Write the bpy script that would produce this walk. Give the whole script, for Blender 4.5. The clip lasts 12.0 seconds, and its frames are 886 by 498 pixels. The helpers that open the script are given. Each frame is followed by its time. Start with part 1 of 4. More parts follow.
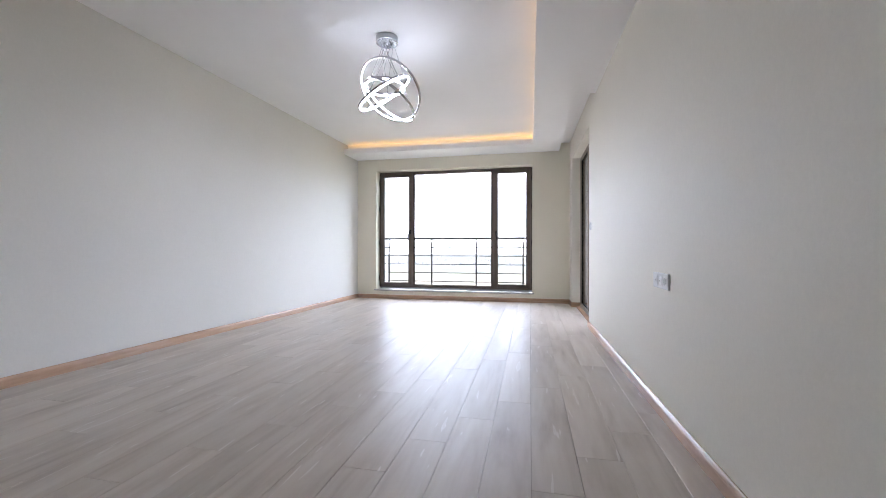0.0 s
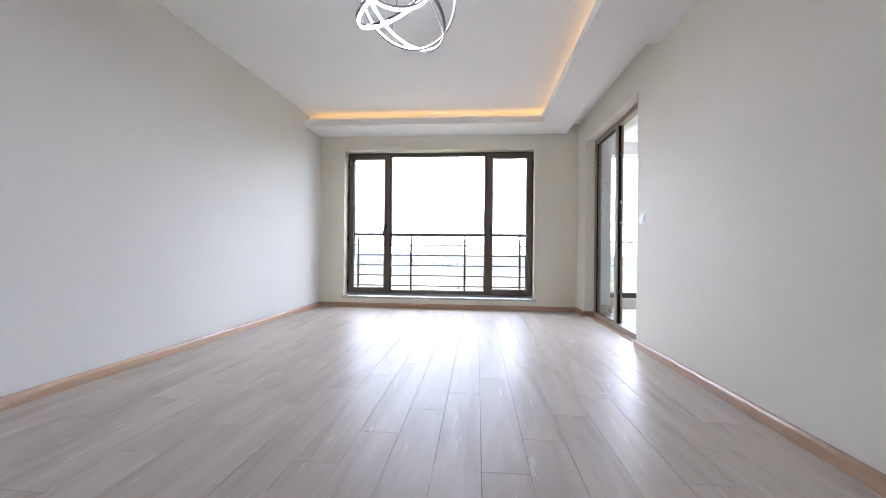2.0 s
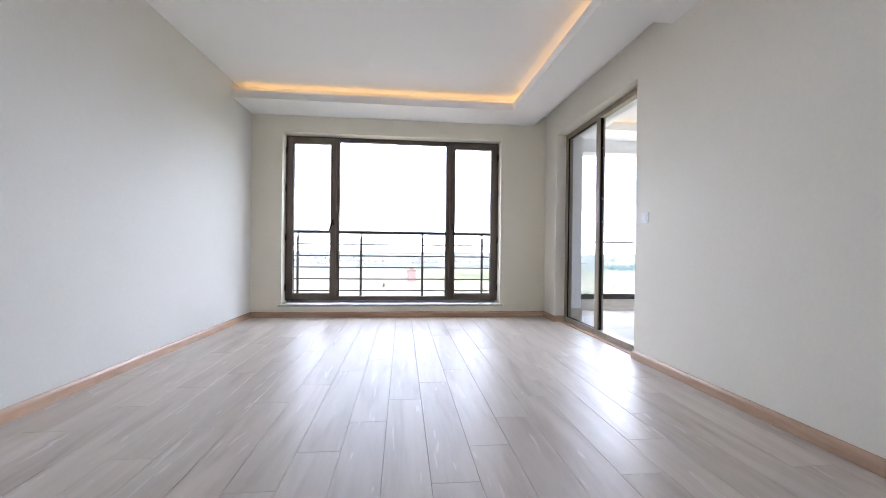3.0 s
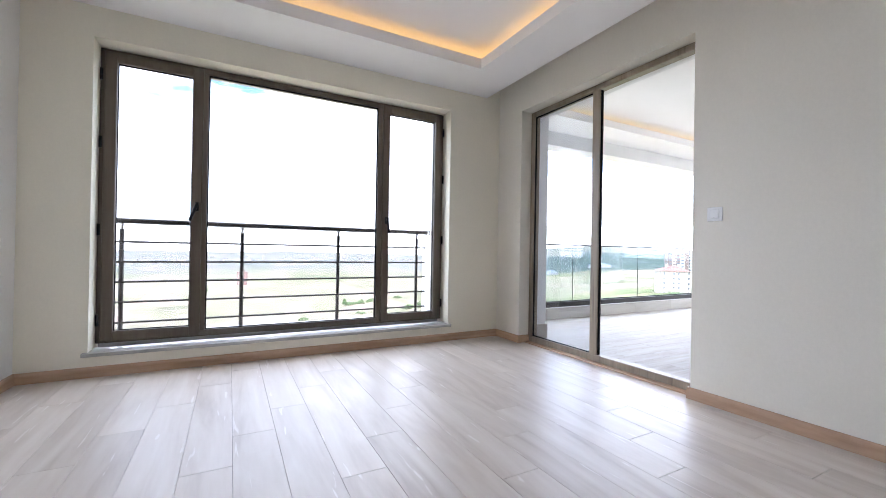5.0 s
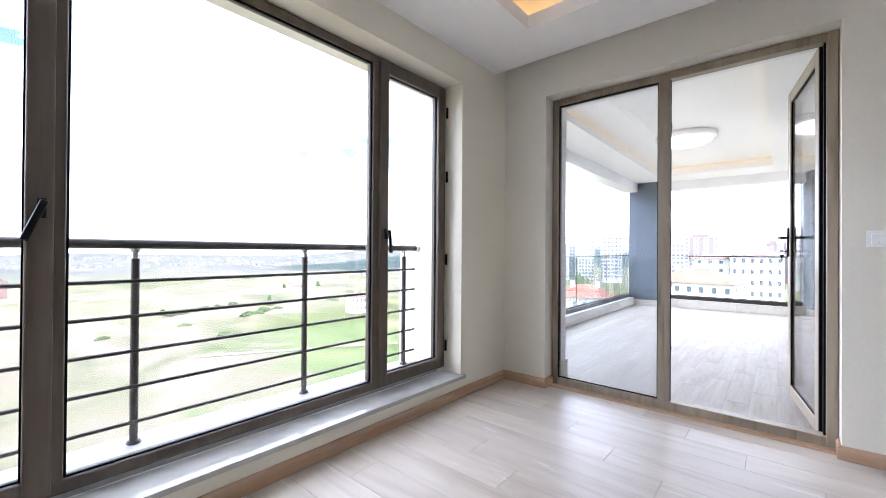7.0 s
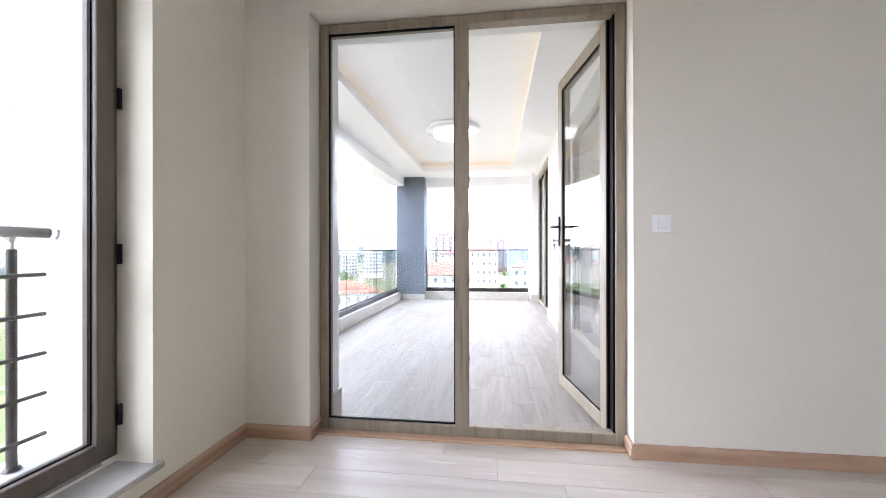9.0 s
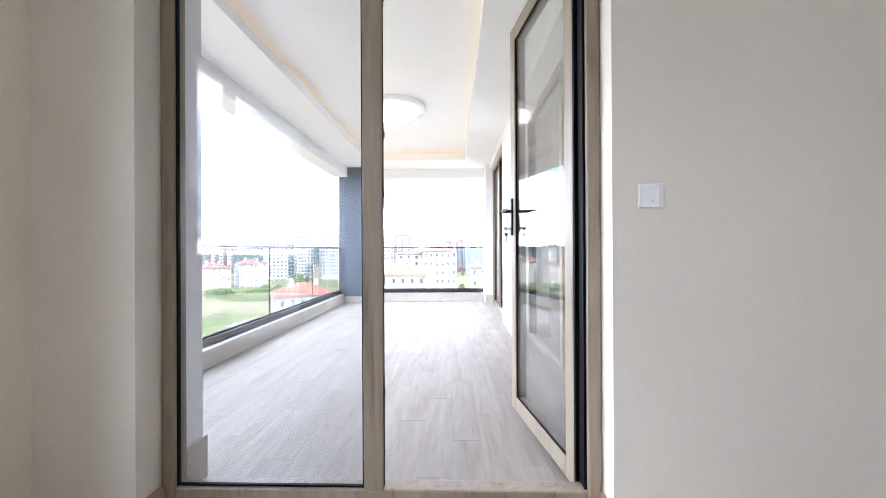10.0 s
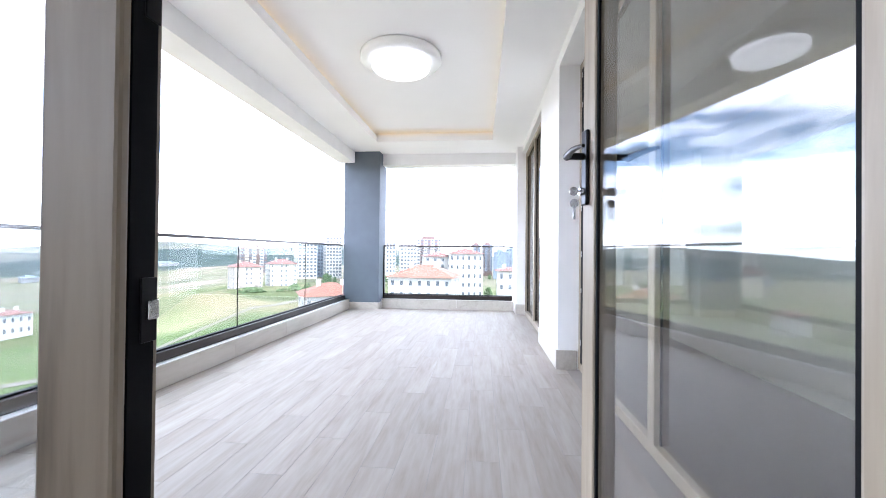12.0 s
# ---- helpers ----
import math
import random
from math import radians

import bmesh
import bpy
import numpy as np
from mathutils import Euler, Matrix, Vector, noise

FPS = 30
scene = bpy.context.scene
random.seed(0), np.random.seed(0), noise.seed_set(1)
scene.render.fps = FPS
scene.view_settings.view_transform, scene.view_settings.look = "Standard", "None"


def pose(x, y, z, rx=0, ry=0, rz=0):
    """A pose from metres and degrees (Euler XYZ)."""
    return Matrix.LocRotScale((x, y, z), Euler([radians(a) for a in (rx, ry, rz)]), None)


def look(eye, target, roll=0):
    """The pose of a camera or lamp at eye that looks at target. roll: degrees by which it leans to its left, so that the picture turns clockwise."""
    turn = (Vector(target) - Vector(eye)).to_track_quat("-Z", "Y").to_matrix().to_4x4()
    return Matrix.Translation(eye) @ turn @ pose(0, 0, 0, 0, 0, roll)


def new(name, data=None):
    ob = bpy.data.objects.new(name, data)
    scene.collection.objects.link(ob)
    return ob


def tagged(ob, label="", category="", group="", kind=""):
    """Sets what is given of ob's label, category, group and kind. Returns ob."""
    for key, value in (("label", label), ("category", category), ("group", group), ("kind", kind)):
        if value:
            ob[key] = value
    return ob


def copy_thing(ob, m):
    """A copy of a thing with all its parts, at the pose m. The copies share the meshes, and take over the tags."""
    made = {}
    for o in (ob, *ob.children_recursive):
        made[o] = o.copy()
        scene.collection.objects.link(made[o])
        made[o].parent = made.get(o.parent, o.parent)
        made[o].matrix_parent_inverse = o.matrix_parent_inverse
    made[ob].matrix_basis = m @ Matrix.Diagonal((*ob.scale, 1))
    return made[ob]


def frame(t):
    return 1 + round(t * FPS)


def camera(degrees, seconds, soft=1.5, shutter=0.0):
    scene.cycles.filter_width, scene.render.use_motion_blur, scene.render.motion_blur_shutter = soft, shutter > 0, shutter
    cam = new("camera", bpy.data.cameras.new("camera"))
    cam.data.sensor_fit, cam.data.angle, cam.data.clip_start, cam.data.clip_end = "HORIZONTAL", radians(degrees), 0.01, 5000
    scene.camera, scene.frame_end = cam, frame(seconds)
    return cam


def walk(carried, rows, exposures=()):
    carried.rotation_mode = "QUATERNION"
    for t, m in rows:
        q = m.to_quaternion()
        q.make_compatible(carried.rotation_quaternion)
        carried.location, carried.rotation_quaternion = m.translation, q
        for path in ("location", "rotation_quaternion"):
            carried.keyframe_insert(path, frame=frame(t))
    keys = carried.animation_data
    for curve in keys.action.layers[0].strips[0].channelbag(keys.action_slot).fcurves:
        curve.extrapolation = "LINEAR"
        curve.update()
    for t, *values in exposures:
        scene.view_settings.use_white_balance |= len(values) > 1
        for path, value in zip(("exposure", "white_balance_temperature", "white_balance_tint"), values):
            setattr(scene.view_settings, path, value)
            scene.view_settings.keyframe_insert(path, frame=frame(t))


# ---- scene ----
cam = camera(96.1, 12.0, soft=0.9)
PATH = [
    (0, (0.021, -0.142, 0.876), (-0.406, 1.812, 0.88), 0.1),
    (0.5, (-0.117, 0.116, 0.893), (-0.46, 2.086, 0.89), 0.1),
    (1, (-0.296, 0.384, 0.88), (-0.709, 2.34, 0.878), 0.3),
    (1.5, (-0.509, 0.638, 0.863), (-0.845, 2.61, 0.867), 0.4),
    (2, (-0.746, 0.934, 0.848), (-0.917, 2.927, 0.854), 0.6),
    (2.5, (-0.977, 1.241, 0.875), (-0.977, 3.241, 0.873), 0.6),
    (3, (-1.214, 1.556, 0.882), (-1.011, 3.545, 0.878), 0.7),
    (5, (-1.867, 3.171, 0.894), (-0.924, 4.936, 0.902), 1.0),
    (5.5, (-2.0, 3.624, 0.95), (-0.916, 5.305, 0.96), 1.1),
    (6, (-2.211, 4.158, 1.006), (-0.933, 5.697, 1.017), 1.1),
    (6.5, (-2.286, 4.558, 1.061), (-0.886, 5.987, 1.072), 0.8),
    (8.5, (-1.675, 5.315, 1.063), (0.242, 5.887, 1.069), -0.2),
    (9, (-1.365, 5.298, 1.016), (0.618, 5.557, 1.018), -0.1),
    (9.5, (-1.055, 5.247, 0.997), (0.943, 5.337, 1.0), -0.4),
    (10, (-0.701, 5.172, 0.958), (1.299, 5.227, 0.962), -0.3),
    (10.5, (-0.355, 5.114, 0.925), (1.644, 5.172, 0.931), -0.2),
    (11, (-0.056, 5.102, 0.916), (1.941, 5.214, 0.929), 0.2),
    (11.5, (0.212, 5.103, 0.913), (2.203, 5.289, 0.932), 0.5),
    (12, (0.466, 5.131, 0.901), (2.457, 5.32, 0.919), 0.6),
]
walk(cam, [(t, look(eye, target, roll)) for t, eye, target, roll in PATH], [(0.0, 3.84, 5640, 17.5), (3.0, 3.62, 5640, 17.5), (6.5, 3.42, 5660, 17.5), (9.5, 3.60, 5860, 19.5), (10.5, 3.37, 5680, 18), (11.5, 3.17, 5640, 18), (12.0, 3.11, 5620, 18)])

# ---------- light ----------
world = bpy.data.worlds.new("sky")
scene.world = world
world.use_nodes = True
wn, wl = world.node_tree.nodes, world.node_tree.links
wn.clear()
SUN_EL, SUN_AZ = 52.0, 232.0   # degrees; azimuth counted from +x towards +y
sky = wn.new("ShaderNodeTexSky")
sky.sky_type = "NISHITA"
sky.sun_disc = False
sky.sun_elevation = radians(SUN_EL)
sky.sun_rotation = radians(90 - SUN_AZ)
sky.air_density, sky.dust_density, sky.ozone_density = 1.0, 0.5, 1.6
wtc = wn.new("ShaderNodeTexCoord")
wmap = wn.new("ShaderNodeMapping")
wmap.inputs["Scale"].default_value = (1.0, 1.0, 3.2)
cloud = wn.new("ShaderNodeTexNoise")
cloud.inputs["Scale"].default_value = 2.6
cloud.inputs["Detail"].default_value = 8.0
cloud.inputs["Roughness"].default_value = 0.58
cramp = wn.new("ShaderNodeValToRGB")
cramp.color_ramp.elements[0].position = 0.37
cramp.color_ramp.elements[1].position = 0.65
wmix = wn.new("ShaderNodeMixRGB")
wmix.inputs["Color2"].default_value = (35.0, 35.0, 35.8, 1)
wbg = wn.new("ShaderNodeBackground")
wbg.inputs["Strength"].default_value = 0.06
wout = wn.new("ShaderNodeOutputWorld")
wl.new(wtc.outputs["Generated"], wmap.inputs["Vector"])
wl.new(wmap.outputs["Vector"], cloud.inputs["Vector"])
wl.new(cloud.outputs["Fac"], cramp.inputs["Fac"])
wl.new(cramp.outputs["Color"], wmix.inputs["Fac"])
wl.new(sky.outputs["Color"], wmix.inputs["Color1"])
wl.new(wmix.outputs["Color"], wbg.inputs["Color"])
wl.new(wbg.outputs["Background"], wout.inputs["Surface"])

sun = new("sun", bpy.data.lights.new("sun", "SUN"))
sun.data.energy, sun.data.angle, sun.data.color = 1.5, radians(0.6), (1.0, 0.95, 0.88)
sun_dir = Vector((math.cos(radians(SUN_EL)) * math.cos(radians(SUN_AZ)), math.cos(radians(SUN_EL)) * math.sin(radians(SUN_AZ)), math.sin(radians(SUN_EL))))
sun.matrix_world = look(sun_dir * 60, (0, 0, 0))


# ---------- materials ----------
def material(name):
    m = bpy.data.materials.new(name)
    m.use_nodes = True
    n, l = m.node_tree.nodes, m.node_tree.links
    return m, n, l, n["Principled BSDF"]


def ramp(n, stops):
    r = n.new("ShaderNodeValToRGB")
    e = r.color_ramp.elements
    while len(e) < len(stops):
        e.new(0.5)
    for k, (p, c) in zip(e, stops):
        k.position, k.color = p, (*c, 1)
    return r


def noise_tex(n, l, scale, detail=4.0, stretch=(1, 1, 1), rough=0.5, coord="Object"):
    tc = n.new("ShaderNodeTexCoord")
    mp = n.new("ShaderNodeMapping")
    mp.inputs["Scale"].default_value = stretch
    t = n.new("ShaderNodeTexNoise")
    t.inputs["Scale"].default_value, t.inputs["Detail"].default_value, t.inputs["Roughness"].default_value = scale, detail, rough
    l.new(tc.outputs[coord], mp.inputs["Vector"])
    l.new(mp.outputs["Vector"], t.inputs["Vector"])
    return t


def plain(name, c, rough=0.5, metal=0.0, vary=0.08, scale=6.0, fine=120.0, bump=0.05, dist=0.002, spec=0.5):
    """A surface of one colour with broad unevenness and fine grain."""
    m, n, l, b = material(name)
    broad, grain = noise_tex(n, l, scale, 3), noise_tex(n, l, fine, 3)
    lo = tuple(v * (1 - vary) for v in c)
    hi = tuple(min(1, v * (1 + vary)) for v in c)
    r = ramp(n, [(0.3, lo), (0.7, hi)])
    l.new(broad.outputs["Fac"], r.inputs["Fac"])
    l.new(r.outputs["Color"], b.inputs["Base Color"])
    rr = n.new("ShaderNodeMapRange")
    rr.inputs["To Min"].default_value, rr.inputs["To Max"].default_value = max(0, rough - 0.06), min(1, rough + 0.06)
    l.new(broad.outputs["Fac"], rr.inputs["Value"])
    l.new(rr.outputs["Result"], b.inputs["Roughness"])
    b.inputs["Metallic"].default_value = metal
    b.inputs["Specular IOR Level"].default_value = spec
    if bump:
        bp = n.new("ShaderNodeBump")
        bp.inputs["Strength"].default_value, bp.inputs["Distance"].default_value = bump, dist
        l.new(grain.outputs["Fac"], bp.inputs["Height"])
        l.new(bp.outputs["Normal"], b.inputs["Normal"])
    return m


def wood(name, stops, rough, along="y", grain=1.0, fibre=0.35, gap=0.25, spec=0.5, flecks=0.0):
    """Grained board; every piece takes its own stretch of grain and tone."""
    m, n, l, b = material(name)
    tc, info = n.new("ShaderNodeTexCoord"), n.new("ShaderNodeObjectInfo")
    shift = n.new("ShaderNodeVectorMath")
    shift.operation = "MULTIPLY_ADD"
    shift.inputs[1].default_value = (1, 1, 1)
    wide = n.new("ShaderNodeCombineXYZ")
    mul = n.new("ShaderNodeMath")
    mul.operation = "MULTIPLY"
    mul.inputs[1].default_value = 57.0
    l.new(info.outputs["Random"], mul.inputs[0])
    for k in range(3):
        l.new(mul.outputs[0], wide.inputs[k])
    l.new(tc.outputs["Object"], shift.inputs[0])
    l.new(wide.outputs[0], shift.inputs[2])
    s = {"x": (0.12, 1, 1), "y": (1, 0.12, 1), "z": (1, 1, 0.08)}[along]
    mp = n.new("ShaderNodeMapping")
    mp.inputs["Scale"].default_value = s
    l.new(shift.outputs[0], mp.inputs["Vector"])
    t1, t2 = n.new("ShaderNodeTexNoise"), n.new("ShaderNodeTexNoise")
    t1.inputs["Scale"].default_value, t1.inputs["Detail"].default_value, t1.inputs["Distortion"].default_value = 9.0 * grain, 6.0, 1.6
    t2.inputs["Scale"].default_value, t2.inputs["Detail"].default_value = 60.0 * grain, 5.0
    l.new(mp.outputs[0], t1.inputs["Vector"])
    l.new(mp.outputs[0], t2.inputs["Vector"])
    mixf = n.new("ShaderNodeMath")
    mixf.operation = "MULTIPLY_ADD"
    mixf.inputs[1].default_value = fibre
    l.new(t2.outputs["Fac"], mixf.inputs[0])
    half = n.new("ShaderNodeMath")
    half.operation = "MULTIPLY"
    half.inputs[1].default_value = 1.0 - fibre
    l.new(t1.outputs["Fac"], half.inputs[0])
    l.new(half.outputs[0], mixf.inputs[2])
    r = ramp(n, stops)
    l.new(mixf.outputs[0], r.inputs["Fac"])
    hsv = n.new("ShaderNodeHueSaturation")
    mr = n.new("ShaderNodeMapRange")
    mr.inputs["To Min"].default_value, mr.inputs["To Max"].default_value = 1 - gap * 0.5, 1 + gap * 0.5
    l.new(info.outputs["Random"], mr.inputs["Value"])
    l.new(mr.outputs[0], hsv.inputs["Value"])
    l.new(r.outputs["Color"], hsv.inputs["Color"])
    out = hsv.outputs["Color"]
    if flecks:
        # pale split marks in the grain
        mp2 = n.new("ShaderNodeMapping")
        mp2.inputs["Scale"].default_value = {"x": (0.26, 2.6, 1), "y": (2.6, 0.26, 1), "z": (2.6, 1, 0.26)}[along]
        l.new(shift.outputs[0], mp2.inputs["Vector"])
        v = n.new("ShaderNodeTexNoise")
        v.inputs["Scale"].default_value, v.inputs["Detail"].default_value, v.inputs["Distortion"].default_value = 11.0, 2.0, 0.6
        l.new(mp2.outputs[0], v.inputs["Vector"])
        fr = ramp(n, [(0.675, (0, 0, 0)), (0.70, (1, 1, 1)), (0.72, (1, 1, 1)), (0.74, (0.6, 0.6, 0.6))])
        l.new(v.outputs["Fac"], fr.inputs["Fac"])
        fm = n.new("ShaderNodeMath")
        fm.operation = "MULTIPLY"
        fm.inputs[1].default_value = flecks
        l.new(fr.outputs["Color"], fm.inputs[0])
        mx = n.new("ShaderNodeMixRGB")
        mx.inputs["Color2"].default_value = (0.82, 0.78, 0.74, 1)
        l.new(fm.outputs[0], mx.inputs["Fac"])
        l.new(out, mx.inputs["Color1"])
        out = mx.outputs["Color"]
    l.new(out, b.inputs["Base Color"])
    rg = n.new("ShaderNodeMapRange")
    rg.inputs["To Min"].default_value, rg.inputs["To Max"].default_value = rough - 0.05, rough + 0.1
    l.new(t1.outputs["Fac"], rg.inputs["Value"])
    l.new(rg.outputs[0], b.inputs["Roughness"])
    b.inputs["Specular IOR Level"].default_value = spec
    bp = n.new("ShaderNodeBump")
    bp.inputs["Strength"].default_value, bp.inputs["Distance"].default_value = 0.12, 0.001
    l.new(t2.outputs["Fac"], bp.inputs["Height"])
    l.new(bp.outputs["Normal"], b.inputs["Normal"])
    return m


def glass(name, tint=(0.97, 0.99, 0.98), base=0.04):
    """Clear pane: straight through, with a mirror gloss that grows at a slant."""
    m, n, l, b = material(name)
    n.remove(b)
    tr, gl, lw, mx = n.new("ShaderNodeBsdfTransparent"), n.new("ShaderNodeBsdfGlossy"), n.new("ShaderNodeLayerWeight"), n.new("ShaderNodeMixShader")
    tr.inputs["Color"].default_value = (*tint, 1)
    gl.inputs["Roughness"].default_value = 0.0
    lw.inputs["Blend"].default_value = 0.5
    pw, ad = n.new("ShaderNodeMath"), n.new("ShaderNodeMath")
    pw.operation, ad.operation = "POWER", "MULTIPLY_ADD"
    pw.inputs[1].default_value = 5.0
    ad.inputs[1].default_value, ad.inputs[2].default_value = 1.0 - base, base
    l.new(lw.outputs["Facing"], pw.inputs[0])
    l.new(pw.outputs[0], ad.inputs[0])
    l.new(ad.outputs[0], mx.inputs[0])
    l.new(tr.outputs[0], mx.inputs[1])
    l.new(gl.outputs[0], mx.inputs[2])
    l.new(mx.outputs[0], n["Material Output"].inputs["Surface"])
    return m


def glow(name, c, strength):
    m, n, l, b = material(name)
    b.inputs["Base Color"].default_value = (0.85, 0.85, 0.85, 1)
    b.inputs["Emission Color"].default_value = (*c, 1)
    b.inputs["Emission Strength"].default_value = strength
    return m


def wallpaper(name, c):
    """Embossed wallpaper: woven fine relief and faint vertical streaks."""
    m, n, l, b = material(name)
    weave = noise_tex(n, l, 160.0, 3, (1, 1, 0.9), 0.7)
    streak = noise_tex(n, l, 60.0, 3, (1, 1, 0.7), 0.6)
    broad = noise_tex(n, l, 1.3, 3)
    add = n.new("ShaderNodeMath")
    add.operation = "ADD"
    l.new(weave.outputs["Fac"], add.inputs[0])
    l.new(streak.outputs["Fac"], add.inputs[1])
    half = n.new("ShaderNodeMath")
    half.operation = "MULTIPLY"
    half.inputs[1].default_value = 0.5
    l.new(add.outputs[0], half.inputs[0])
    r = ramp(n, [(0.3, tuple(v * 0.965 for v in c)), (0.7, tuple(min(1, v * 1.022) for v in c))])
    l.new(half.outputs[0], r.inputs["Fac"])
    mx = n.new("ShaderNodeMixRGB")
    mx.blend_type = "MULTIPLY"
    mx.inputs["Fac"].default_value = 0.5
    r2 = ramp(n, [(0.3, (0.95, 0.95, 0.94)), (0.7, (1, 1, 1))])
    l.new(broad.outputs["Fac"], r2.inputs["Fac"])
    l.new(r.outputs["Color"], mx.inputs["Color1"])
    l.new(r2.outputs["Color"], mx.inputs["Color2"])
    l.new(mx.outputs["Color"], b.inputs["Base Color"])
    b.inputs["Roughness"].default_value = 0.6
    b.inputs["Specular IOR Level"].default_value = 0.35
    bp = n.new("ShaderNodeBump")
    bp.inputs["Strength"].default_value, bp.inputs["Distance"].default_value = 0.45, 0.002
    l.new(half.outputs[0], bp.inputs["Height"])
    l.new(bp.outputs["Normal"], b.inputs["Normal"])
    return m


# one cream wallpaper; door and left copies darkened to offset the window light
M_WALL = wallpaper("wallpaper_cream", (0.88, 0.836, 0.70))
M_WALL_D = wallpaper("wallpaper_door_dimmed", (0.815, 0.776, 0.680))
M_WALL_L = wallpaper("wallpaper_left_dimmed", (0.745, 0.725, 0.668))
M_CEIL = plain("ceiling_paint", (0.94, 0.93, 0.915), 0.75, vary=0.015, scale=1.5, fine=300, bump=0.06)
M_PLASTER = plain("white_plaster", (0.87, 0.865, 0.85), 0.8, vary=0.03, scale=3, fine=160, bump=0.2)
M_GREY = plain("grey_render", (0.105, 0.125, 0.145), 0.8, vary=0.08, scale=4, fine=110, bump=0.5, dist=0.004)
M_FLOOR = wood("laminate_oak", [(0.22, (0.375, 0.308, 0.246)), (0.38, (0.512, 0.440, 0.370)), (0.5, (0.582, 0.512, 0.440)), (0.62, (0.622, 0.558, 0.487)), (0.8, (0.688, 0.628, 0.562))], 0.37, "y", 0.62, fibre=0.22, gap=0.12, spec=0.5, flecks=0.45)
M_TILE = wood("porcelain_plank", [(0.25, (0.216, 0.178, 0.145)), (0.42, (0.284, 0.246, 0.207)), (0.55, (0.321, 0.285, 0.246)), (0.75, (0.372, 0.338, 0.300))], 0.58, "x", 0.8, gap=0.12, spec=0.22)
M_GROUT = plain("grout", (0.27, 0.245, 0.22), 0.9, fine=200, bump=0.2)
M_UNDER = plain("joint_dark", (0.20, 0.16, 0.125), 0.8, bump=0)
M_BASE = wood("skirting_wood", [(0.25, (0.38, 0.24, 0.15)), (0.5, (0.50, 0.335, 0.22)), (0.75, (0.58, 0.41, 0.285))], 0.2, "y", 0.9, gap=0.05)
M_BASE_X = wood("skirting_wood_cross", [(0.25, (0.38, 0.24, 0.15)), (0.5, (0.50, 0.335, 0.22)), (0.75, (0.58, 0.41, 0.285))], 0.2, "x", 0.9, gap=0.05)
M_UPVC = wood("foil_frame_taupe", [(0.2, (0.088, 0.069, 0.051)), (0.5, (0.124, 0.100, 0.076)), (0.8, (0.16, 0.131, 0.102))], 0.4, "z", 1.2, gap=0.0)
M_UPVC_L = wood("foil_frame_oak", [(0.3, (0.168, 0.132, 0.09)), (0.45, (0.276, 0.225, 0.161)), (0.58, (0.308, 0.255, 0.183)), (0.75, (0.40, 0.335, 0.245))], 0.42, "z", 1.2, gap=0.0)
M_GASKET = plain("rubber_black", (0.0032, 0.0036, 0.0045), 0.65, bump=0, spec=0.12)
M_BLACK = plain("black_metal", (0.015, 0.015, 0.017), 0.3, 0.6, bump=0)
M_STEEL = plain("steel", (0.62, 0.62, 0.63), 0.25, 1.0, vary=0.03, bump=0)
M_WIRE = plain("hanging_wire", (0.16, 0.16, 0.165), 0.45, 0.8, vary=0.03, bump=0)
M_CHROME = plain("chrome", (0.45, 0.45, 0.46), 0.08, 1.0, vary=0.02, bump=0)
M_ALU = plain("brown_aluminium", (0.032, 0.025, 0.021), 0.35, 0.5, fine=200, bump=0.05)
M_RAIL = plain("rail_aluminium", (0.075, 0.066, 0.06), 0.35, 0.4, fine=200, bump=0.05)
M_MARBLE = plain("sill_marble", (0.50, 0.49, 0.46), 0.1, vary=0.12, scale=9, bump=0)
M_LEDGE = plain("ledge_concrete", (0.42, 0.42, 0.43), 0.8, vary=0.12, scale=7, fine=90, bump=0.3)
M_WHITE = plain("white_plastic", (0.93, 0.93, 0.915), 0.22, vary=0.01, bump=0)
M_SOCKET = plain("socket_grey", (0.36, 0.37, 0.35), 0.4, bump=0)
M_SHADOWGAP = plain("hole_shade_dark", (0.05, 0.05, 0.05), 0.6, bump=0)
M_GLASS = glass("window_glass", (0.80, 0.81, 0.805))
M_GLASS_F = glass("door_glass", (0.90, 0.915, 0.935), 0.05)
M_GLASS_D = glass("double_glazing", (0.96, 0.965, 0.96), 0.05)
M_GLASS_B = glass("reflective_glazing", (0.80, 0.81, 0.805), 0.14)
M_RAILGLASS = glass("balustrade_glass", (0.79, 0.83, 0.815))
M_COVE = glow("warm_led", (1.0, 0.56, 0.17), 0.22)
M_LED = glow("white_led", (0.95, 0.97, 1.0), 1.6)
M_BLAMP = glow("lamp_diffuser", (1.0, 0.97, 0.93), 0.3)


# ---------- mesh helpers ----------
def box(bm, x0, x1, y0, y1, z0, z1, bevel=0.0, m=None):
    g = bmesh.ops.create_cube(bm, size=1.0)
    vs = g["verts"]
    mat = Matrix.Translation(((x0 + x1) / 2, (y0 + y1) / 2, (z0 + z1) / 2)) @ Matrix.Diagonal((x1 - x0, y1 - y0, z1 - z0, 1))
    bmesh.ops.transform(bm, matrix=(m @ mat) if m else mat, verts=vs)
    if bevel:
        es = {e for v in vs for e in v.link_edges}
        bmesh.ops.bevel(bm, geom=list(es), offset=bevel, segments=2, profile=0.5, affect="EDGES")
    return bm


def prism(bm, plan, z0, z1):
    """Upright solid over a plan outline (counter-clockwise)."""
    lo = [bm.verts.new((x, y, z0)) for x, y in plan]
    hi = [bm.verts.new((x, y, z1)) for x, y in plan]
    n = len(plan)
    bm.faces.new(lo[::-1])
    bm.faces.new(hi)
    for i in range(n):
        bm.faces.new((lo[i], lo[(i + 1) % n], hi[(i + 1) % n], hi[i]))
    return bm


